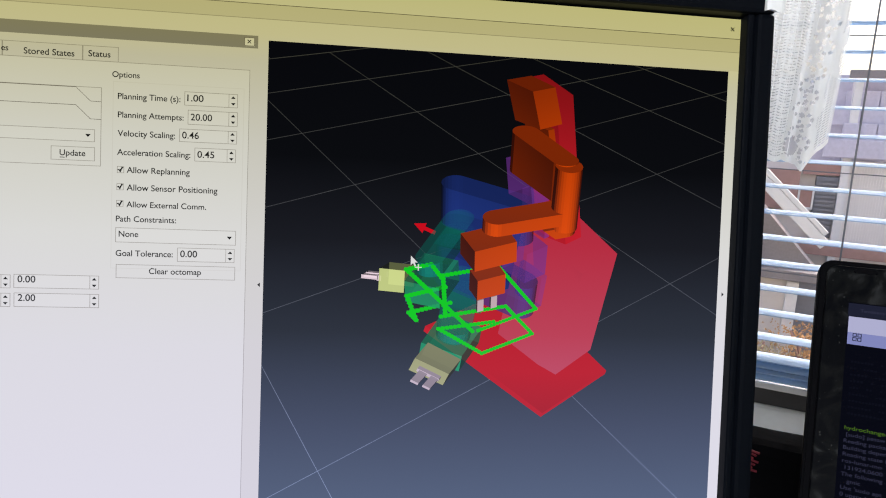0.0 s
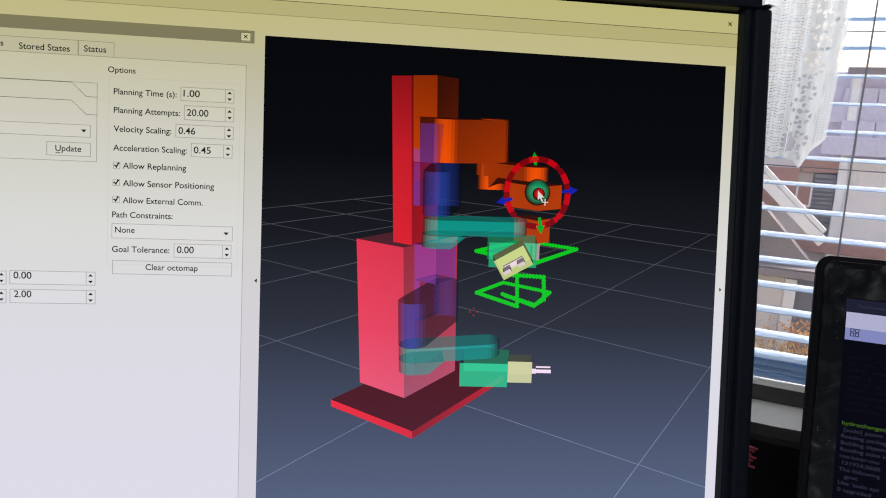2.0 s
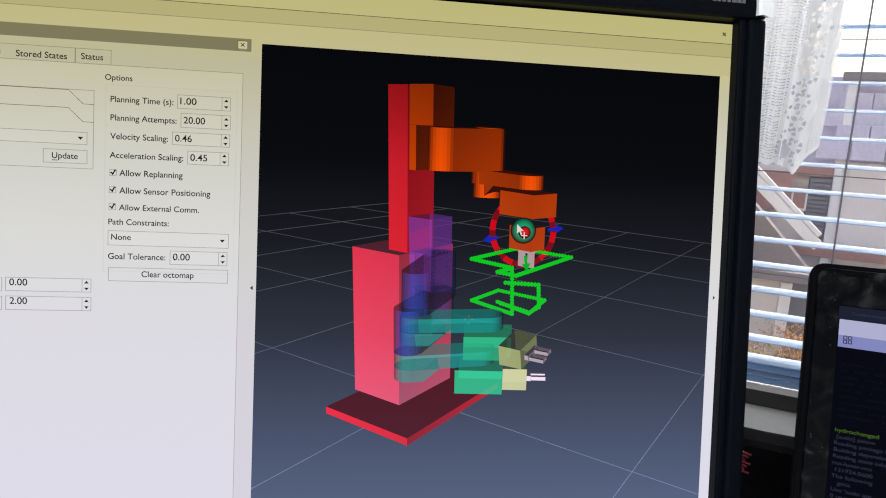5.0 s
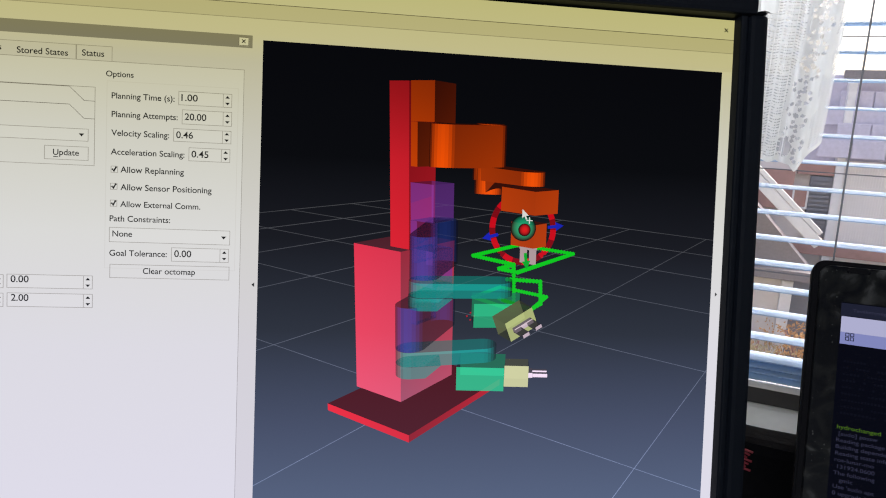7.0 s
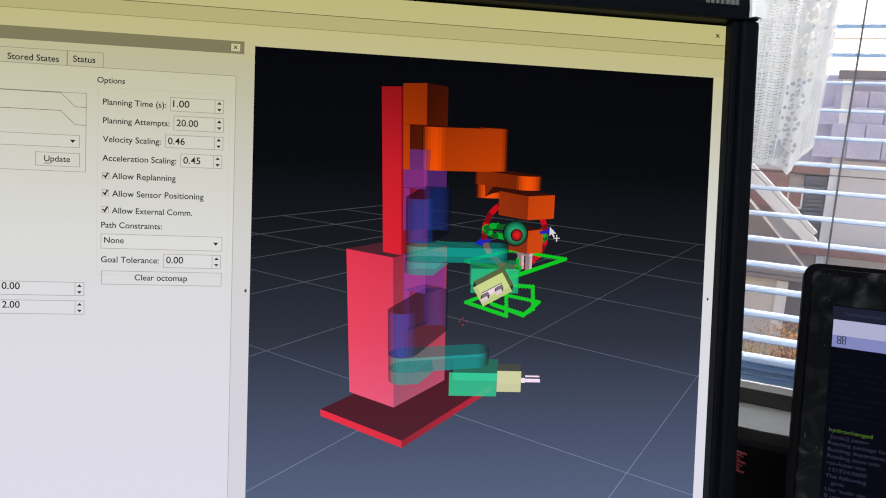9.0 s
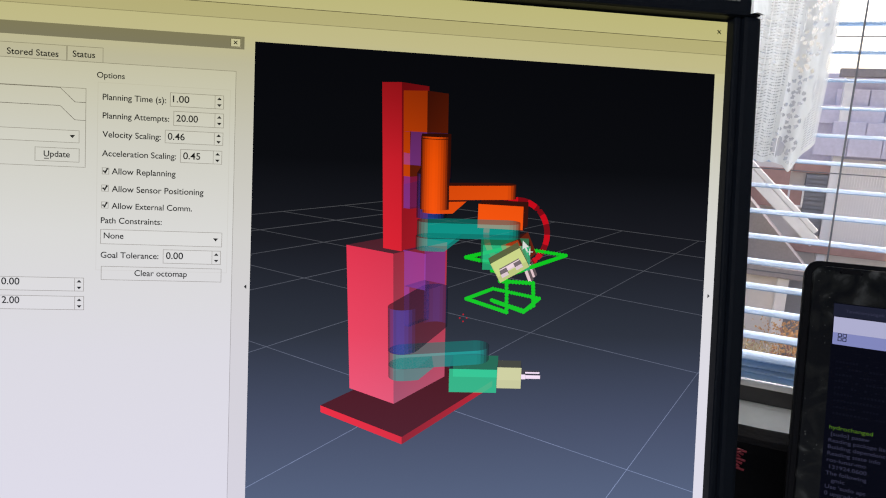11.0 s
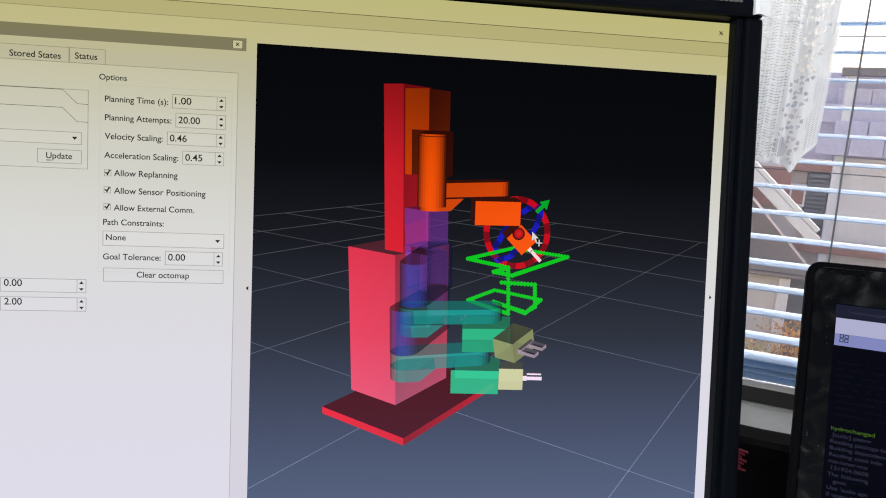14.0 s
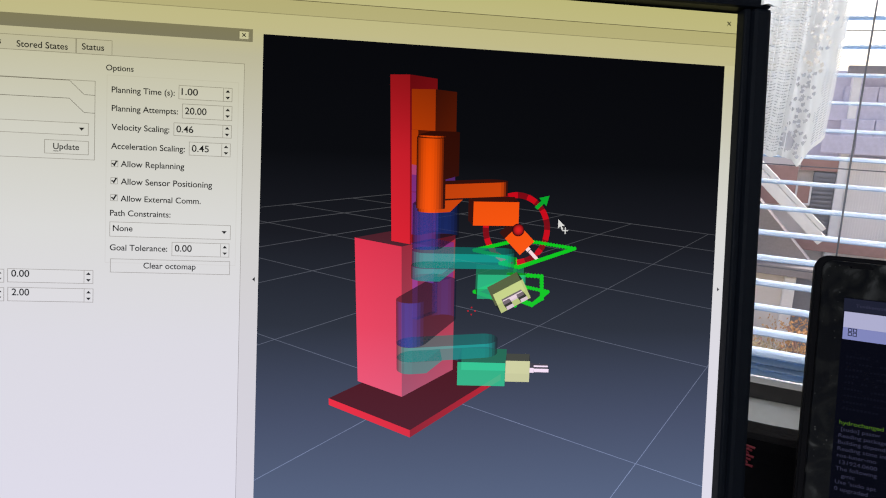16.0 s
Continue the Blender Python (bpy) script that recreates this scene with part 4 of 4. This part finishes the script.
# heavier rows of thread across the ground
bm = bmesh.new()
z, k = 0.066, 0
while z < 0.30:
    pts = [lace_place(u / 60, z + 0.0006 * math.sin(u * 0.7 + k)) for u in range(61) if z > lace_hem(u / 60) and motif(u / 60, z) < -0.9]
    if len(pts) > 2:
        ribbon(bm, pts, 0.00045 + 0.0002 * noise.noise((k * 0.9, 0, 0)), -0.0008)
    z += 0.0044 + 0.0006 * noise.noise((k * 0.37, 4, 0))
    k += 1
for i in range(24):
    u = (i + 0.5) / 24
    pts = [lace_place(u, z) for z in np.linspace(lace_hem(u), 0.30, 40) if motif(u, z) < -0.9]
    if len(pts) > 2:
        ribbon(bm, pts, 0.0003, -0.0012)
tagged(part("thread_mesh", bm, M_LACE, lace), kind="stuff")
# raised petals of the chain
bm = bmesh.new()
rng = random.Random(5)
for n in range(25):
    zc = 0.09 + 0.0085 * n
    x, y, zz = lace_place(0.85 + 0.03 * math.sin(zc * 42 + 0.6) + (0.024 if n % 2 else -0.024), zc)
    for p in range(5):
        q = rng.uniform(0, 0.5) + p * 1.257
        bmesh.ops.create_circle(bm, cap_ends=True, segments=8, radius=0.0011, matrix=Matrix.Translation((x + 0.0015 * math.cos(q), y - 0.0014, zz + 0.0015 * math.sin(q))) @ pose(0, -math.degrees(q), 0) @ pose(0, 0, 0, 90) @ Matrix.Diagonal((1.4, 0.8, 1, 1)))
tagged(part("flower_stitches", bm, M_LACE, lace), kind="stuff")
part("hem_rod", tube(bmesh.new(), [(LX0 - 0.1, -0.22, LTOP), (WX1, -0.22, LTOP)], 0.004, 10), M_WINFRAME, lace)

# ---- outside: the neighbouring house, ground and shrubs ----
M_ROOF = solid("grey_roof_sheet", (0.66, 0.63, 0.76), 0.7, vary=0.2, scale=40, bump=0.5)
M_SIDING = solid("white_siding", (0.84, 0.80, 0.79), 0.7, vary=0.03, scale=15)
M_TIMBER = solid("weathered_white_timber", (0.84, 0.82, 0.82), 0.7, vary=0.1, scale=30)
M_BROWN = solid("red_brown_boards", (0.46, 0.28, 0.25), 0.8, vary=0.2, scale=25)
M_GREY = solid("grey_shutter", (0.26, 0.26, 0.29), 0.7, vary=0.1)
M_PALE = solid("pale_render", (0.76, 0.71, 0.69), 0.85, vary=0.08, scale=20)
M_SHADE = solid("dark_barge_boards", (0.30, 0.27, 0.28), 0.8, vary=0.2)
M_GROUND = solid("autumn_grass", (0.17, 0.15, 0.11), 0.9, vary=0.3, scale=4, bump=0.6)
M_LEAF_O = translucent("orange_autumn_leaf", (0.60, 0.36, 0.18), 0.4)
M_LEAF_Y = translucent("straw_leaf", (0.56, 0.48, 0.32), 0.4)

ground = structure("ground", block(-600, -600, FL - 0.9, 600, 800, FL - 0.6), M_GROUND, "brown autumn grass ground outside", "ground")
HF = FR @ Matrix.Translation((0, 5.0, 0))
house = empty("neighbour_house", "neighbouring house with white siding, grey roof and brown boards", "house", at=HF)
GZ = FL - 0.6
part("wall", block(-1.9, 0.1, GZ, 4.0, 3.0, -0.05), M_PALE, house)
board_mesh = mesh_of("siding_board", block(0, 0.094, -0.66, 0.0178, 0.099, -0.02, 0.001), M_SIDING)
x = 0.60
while x < 3.9:
    ob = new("siding_board", board_mesh)
    ob.parent = house
    ob.location = (x, 0.004 * noise.noise((x * 9, 0, 0)), 0)
    x += 0.018
part("corner_post", block(0.545, -0.02, GZ, 0.598, 0.12, 0.62), M_TIMBER, house)
part("beam", block(0.30, -0.03, -0.75, 4.0, 0.018, -0.665, 0.004), M_BROWN, house)
part("eave_beam", block(0.50, -0.06, 0.575, 4.0, 0.0, 0.635, 0.004), M_SHADE, house)
part("attic_wall", block(-1.9, 0.12, -0.045, 4.0, 0.3, 0.60), M_ROOF, house)
sheet_mesh = mesh_of("roof_sheet", block(0, -0.02, 0, 0.215, 0.0, 0.135, 0.006), M_ROOF)
for i in range(5):
    for j in range(16):
        ob = new("roof_sheet", sheet_mesh)
        ob.parent = house
        ob.location = (0.40 + j * 0.22 + 0.11 * (i % 2), -0.06 + 0.05 * i, i * 0.12)
part("wall_patch", block(0.30, 0.02, -0.14, 0.545, 0.099, -0.05), M_BROWN, house)
part("wall_patch", block(-0.30, 0.02, -0.42, 0.283, 0.099, -0.12), M_BROWN, house)
shutter = part("shutter", block(0.395, 0.03, -0.62, 0.544, 0.099, -0.15), M_GREY, house)
for i in range(14):
    part("louvre", block(0.40, 0.012, -0.61 + i * 0.033, 0.54, 0.029, -0.592 + i * 0.033), M_GREY, shutter)
part("window_pane", block(0.295, 0.03, -0.40, 0.385, 0.099, -0.25), M_BROWN, house)
bm = bmesh.new()
for a in ((0.285, -0.41, 0.395, -0.395), (0.285, -0.255, 0.395, -0.24), (0.285, -0.395, 0.298, -0.255), (0.382, -0.395, 0.395, -0.255)):
    box(bm, a[0], 0.01, a[1], a[2], 0.029, a[3])
part("window_casing", bm, M_TIMBER, house)

shed = empty("garden_shed", "low garden shed with white barge boards and pale wall", "shed", at=HF)
part("wall", block(-1.6, -0.9, GZ, 0.30, -0.3, -0.76), M_PALE, shed)
part("gable", prism(bmesh.new(), [(-1.6, -0.75), (0.42, -0.75), (-0.6, 0.35)], 0.5, 0.9), M_SHADE, shed).matrix_basis = pose(0, 0, 0, 90)
for rise, w, mat in ((0.44, 0.034, M_TIMBER), (0.512, 0.016, M_TIMBER)):
    bm = block(0, -1.06, -w, 1.42, -0.95, w, 0.006)
    ob = part("barge_board", bm, mat, shed)
    ob.matrix_basis = pose(-0.62, 0, rise, 0, 43.5, 0)
part("eave_board", block(-1.6, -1.0, -0.80, 0.50, -0.90, -0.735, 0.004), M_SHADE, shed)
part("door_post", block(0.24, -0.96, GZ, 0.31, -0.905, -0.81, 0.004), M_TIMBER, shed)
part("fence_panel", block(0.32, -0.70, GZ, 0.9, -0.66, -0.82, 0.004), M_GREY, shed)

for n_b, (bx, by, bz, mat, label) in enumerate(((0.10, -1.35, -1.42, M_LEAF_Y, "straw coloured dry shrub by the shed"), (0.42, -1.30, -1.30, M_LEAF_O, "orange autumn shrub by the shed"), (-0.25, -1.30, -1.40, M_LEAF_Y, "straw coloured dry shrub by the wall"))):
    bush = empty("shrub", label, "shrub", at=HF @ Matrix.Translation((bx, by, GZ)))
    rng = random.Random(n_b)
    hgt = bz - GZ + 0.28
    for s in range(5):
        a = s * 1.3
        part("stem", tube(bmesh.new(), [(0, 0, 0), (0.06 * math.cos(a), 0.06 * math.sin(a), hgt * 0.5), (0.16 * math.cos(a), 0.16 * math.sin(a), hgt * 0.9)], 0.008, 5), M_BROWN, bush)
    bm = bmesh.new()
    for i in range(1500):
        p = Vector((rng.gauss(0, 0.13), rng.gauss(0, 0.12), hgt * rng.uniform(0.35, 1.0)))
        m = Matrix.Translation(p) @ Euler((rng.uniform(0, 6), rng.uniform(0, 6), rng.uniform(0, 6))).to_matrix().to_4x4()
        s = rng.uniform(0.007, 0.017)
        bm.faces.new([bm.verts.new(m @ Vector(q)) for q in ((-s, 0, 0), (0, -s * 0.5, 0.003), (s, 0, 0), (0, s * 0.5, 0.003))])
    tagged(part("leaves", bm, mat, bush), kind="stuff")

# ---- the laptop beside the monitor ----
M_LAP = solid("worn_black_plastic", (0.003, 0.0035, 0.005), 0.4, vary=0.3, scale=90, bump=0.25, pale_tone=(0.016, 0.017, 0.02))
M_LAP.node_tree.nodes["Principled BSDF"].inputs["Specular IOR Level"].default_value = 0.02
ln = M_LAP.node_tree
# grey noise patches in the colour stand in for reflections on the plastic
sheen_noise = ln.nodes.new("ShaderNodeTexNoise")
sheen_noise.inputs["Scale"].default_value, sheen_noise.inputs["Detail"].default_value, sheen_noise.inputs["Distortion"].default_value = 42, 5, 1.5
coord = ln.nodes.new("ShaderNodeTexCoord")
ln.links.new(coord.outputs["Object"], sheen_noise.inputs["Vector"])
sheen = ramp(ln, sheen_noise.outputs[0], [(0.45, (0.002, 0.0023, 0.0035)), (0.58, (0.006, 0.0063, 0.0068)), (0.74, (0.035, 0.036, 0.038))])
ln.links.new(sheen, ln.nodes["Principled BSDF"].inputs["Base Color"])
M_LAPMATTE = solid("matte_black_plastic", (0.002, 0.002, 0.003), 0.7)
M_LAPMATTE.node_tree.nodes["Principled BSDF"].inputs["Specular IOR Level"].default_value = 0.04
LF = Matrix.Translation((0.2886, 0.3679, EYE - 0.0702)) @ pose(0, 0, 0, 0, 0, -32)
lap = empty("laptop", "open black laptop with worn bezel showing a terminal window", "laptop", at=LF)
LEANL = pose(0, 0, 0, 0, -1.3, 0) @ pose(0, 0, 0, -25)
LW, LH = 0.34, 0.235


def rounded(x0, z0, x1, z1, rad, n=6):
    """The outline of a rectangle with round corners, in x and z."""
    pts = []
    for cx, cz, a0 in ((x1 - rad, z1 - rad, 0), (x0 + rad, z1 - rad, 90), (x0 + rad, z0 + rad, 180), (x1 - rad, z0 + rad, 270)):
        pts += [(cx + rad * math.cos(radians(a0 + 90 * k / n)), cz + rad * math.sin(radians(a0 + 90 * k / n))) for k in range(n + 1)]
    return pts


SX0, SX1, SZ0, SZ1 = 0.0138, LW - 0.022, -0.205, -0.0238
bm = prism(bmesh.new(), rounded(-0.003, -LH, LW, 0.0025, 0.008), 0.0, 0.0125)
bmesh.ops.transform(bm, verts=bm.verts[:], matrix=Matrix(((1, 0, 0, 0), (0, 0, -1, 0.0115), (0, 1, 0, 0), (0, 0, 0, 1))))
bmesh.ops.recalc_face_normals(bm, faces=bm.faces[:])
lid_edges = [e for e in bm.edges if abs(e.verts[0].co.y - e.verts[1].co.y) < 1e-6]
bmesh.ops.bevel(bm, geom=lid_edges, offset=0.0012, segments=2, affect="EDGES")
for v in bm.verts:
    if v.co.y < 0.003:
        v.co.y += 0.0022
lid = part("lid", bm, M_LAPMATTE, lap)
lid.matrix_basis = LEANL
bm = bmesh.new()
outer = rounded(0.0012, -LH + 0.004, LW - 0.004, -0.0012, 0.006)
loops = []
for inset, y in ((0.0, 0.0014), (0.0, -0.0006), (0.0006, -0.0012)):
    loops.append([bm.verts.new((x + (inset if x < LW / 2 else -inset), y, z + (inset if z < -LH / 2 else -inset))) for x, z in outer])
for y, grow in ((-0.0012, 0.0), (0.0004, 0.0)):
    loops.append([bm.verts.new((min(max(x, SX0), SX1) if not (SX0 < x < SX1) else x, y, min(max(z, SZ0), SZ1))) for x, z in outer])
for p, q in zip(loops, loops[1:]):
    for k in range(len(outer)):
        bm.faces.new((p[k], p[(k + 1) % len(outer)], q[(k + 1) % len(outer)], q[k]))
bmesh.ops.remove_doubles(bm, verts=bm.verts[:], dist=1e-6)
bmesh.ops.recalc_face_normals(bm, faces=bm.faces[:])
part("bezel", bm, M_LAP, lid, "worn black bezel with reflections painted in as grey patches")
bm = bmesh.new()
chips = random.Random(8)
for k in range(26):
    x, z, s = chips.choice((0.0016, 0.004, 0.007, 0.009)) + chips.uniform(0, 0.003), -chips.uniform(0.004, 0.12), chips.uniform(0.00015, 0.0005)
    bmesh.ops.create_circle(bm, cap_ends=True, segments=5, radius=s, matrix=Matrix.Translation((x, -0.00135, z)) @ pose(0, 0, 0, 90) @ Matrix.Diagonal((1, chips.uniform(0.4, 2.0), 1, 1)))
tagged(part("chips", bm, solid("worn_grey_chip", (0.022, 0.022, 0.022), 0.6), lid), kind="stuff")
bm = bmesh.new()
for x in (0.0165, 0.0265):
    bmesh.ops.create_uvsphere(bm, u_segments=10, v_segments=6, radius=0.0015, matrix=Matrix.Translation((x, -0.0012, -0.0042)) @ Matrix.Diagonal((1, 0.4, 0.8, 1)))
box(bm, 0.0165, -0.0018, -0.0055, 0.0265, -0.0013, -0.0029)
part("rubber_bumper", bm, M_LAPMATTE, lid)


def flat_lcd(name, rgb, power=1.0):
    m, nt, bsdf, out = nodes_of(name)
    bsdf.inputs["Base Color"].default_value = (0.0015, 0.0015, 0.002, 1)
    bsdf.inputs["Roughness"].default_value = 0.35
    bsdf.inputs["Specular IOR Level"].default_value = 0.0
    bsdf.inputs["Emission Color"].default_value = (*rgb, 1)
    bsdf.inputs["Emission Strength"].default_value = GLOW * power
    return m


L_BLACK, L_WHITE, L_BLUE = flat_lcd("terminal_black", (0.0012, 0.0015, 0.0048)), flat_lcd("header_pale", (0.42, 0.42, 0.62)), flat_lcd("bar_blue", (0.22, 0.24, 0.50))
L_TEXT, L_GREEN, L_GREY = flat_lcd("terminal_grey_text", (0.035, 0.036, 0.07)), flat_lcd("terminal_green_text", (0.07, 0.15, 0.015)), flat_lcd("top_bar", (0.012, 0.014, 0.03))
L_FAINT = flat_lcd("terminal_faint_text", (0.0034, 0.004, 0.0095))
lscreen = part("screen", block(SX0, -0.0004, SZ0, SX1, 0.0006, SZ1), L_BLACK, lid, "dim terminal window")
part("top_bar", block(SX0, -0.0006, -0.0320, SX1, -0.00045, SZ1 - 0.0004), L_GREY, lscreen)
part("window_header", block(SX0 + 0.0006, -0.0006, -0.0420, SX1, -0.00045, -0.0324), L_WHITE, lscreen)
part("tool_bar", block(SX0 + 0.0006, -0.0006, -0.0492, SX1, -0.00045, -0.04205), L_BLUE, lscreen)
bm = bmesh.new()
for x in (0.0170, 0.0195):
    for z in (-0.0445, -0.0470):
        for a in ((x, z, x + 0.0021, z + 0.0004), (x, z + 0.0018, x + 0.0021, z + 0.0022), (x, z + 0.0004, x + 0.0004, z + 0.0018), (x + 0.0017, z + 0.0004, x + 0.0021, z + 0.0018)):
            box(bm, a[0], -0.0008, a[1], a[2], -0.00065, a[3])
part("grid_icon", bm, L_GREY, lscreen)


def terminal_words(words, x, z, mat, size=0.0044):
    cu = bpy.data.curves.new("words", "FONT")
    cu.body, cu.size, cu.offset = words, size, 0.0
    tmp = new("words", cu)
    bpy.context.view_layer.update()
    me = bpy.data.meshes.new_from_object(tmp.evaluated_get(bpy.context.evaluated_depsgraph_get()))
    bpy.data.objects.remove(tmp)
    me.transform(Matrix.Translation((x, -0.0008, z)) @ Matrix(((1.22, 0, 0, 0), (0, 0, -1, 0), (0, 1, 0, 0), (0, 0, 0, 1))))
    me.materials.clear()
    me.materials.append(mat)
    ob = new("caption", me)
    ob.parent = lscreen


terminal_words("Tevékenységek", 0.0200, -0.0292, L_TEXT, 0.0027)
terminal_words("hydrochanged", 0.0160, -0.0990, L_GREEN, 0.0032)
for i, words in enumerate((" [sudo] passw", "Reading package lists", "Building dependency", "Reading state info", "ros-lunar-mo", " 131924.0600", "The following", "   gmic", "Use 'sudo apt", "0 upgraded")):
    terminal_words(words, 0.0160, -0.1027 - 0.0037 * i, L_TEXT, 0.0030)
rng = random.Random(11)


def word_bars(z, mat, count, x=0.0172):
    bm = bmesh.new()
    for i in range(count):
        w = rng.uniform(0.0008, 0.0013)
        box(bm, x, -0.0008, z, x + w, -0.00065, z + rng.uniform(0.0008, 0.0014))
        x += w + (0.0007 if rng.random() > 0.2 else 0.004)
    tagged(part("writing", bm, mat, lscreen), kind="stuff")


for i in range(9):
    word_bars(-0.060 - 0.0038 * i, L_FAINT, 30)
part("keyboard_base", block(-0.003, -0.235, 0.7505 - EYE + 0.0695, LW, 0.0 + 0.10, 0.7505 - EYE + 0.0695 + 0.016, 0.003), M_LAPMATTE, lap).matrix_basis = Matrix.Translation((0, -0.10, 0))

# the dark bag behind the laptop, with red stitching
M_BAG = solid("black_bag_cloth", (0.004, 0.004, 0.005), 0.95, vary=0.3, scale=200, bump=0.6)
M_BAG.node_tree.nodes["Principled BSDF"].inputs["Specular IOR Level"].default_value = 0.04
M_REDTHREAD = solid("red_stitching", (0.17, 0.006, 0.018), 0.7)
bag = empty("cloth_bag", "black cloth bag with red stitched marks under the window sill", "bag", at=FR)
BAG_TOP = -0.1445
bm = block(-0.17, -0.245, 0.7505 - FZ, 0.02, -0.205, BAG_TOP, 0.010)
bmesh.ops.subdivide_edges(bm, edges=bm.edges[:], cuts=3, use_grid_fill=True)
for v in bm.verts:
    v.co += 0.004 * Vector((noise.noise(v.co * 20), noise.noise(v.co * 20 + Vector((5, 0, 0))), 0.5 * noise.noise(v.co * 25)))
part("body", bm, M_BAG, bag)
bm = bmesh.new()
for i in range(7):
    z = BAG_TOP - 0.006 - 0.0025 * i
    tube(bm, [(-0.056 + 0.001 * (i % 3), -0.2505, z), (-0.050 + 0.001 * (i % 2), -0.2515, z + 0.0008), (-0.0445 - 0.002 * (i % 3), -0.2505, z - 0.0005)], 0.0010, 5)
part("stitching", bm, M_REDTHREAD, bag)


def motions():
    for ob, rows in KEYED:
        walk(ob, rows)


motions()
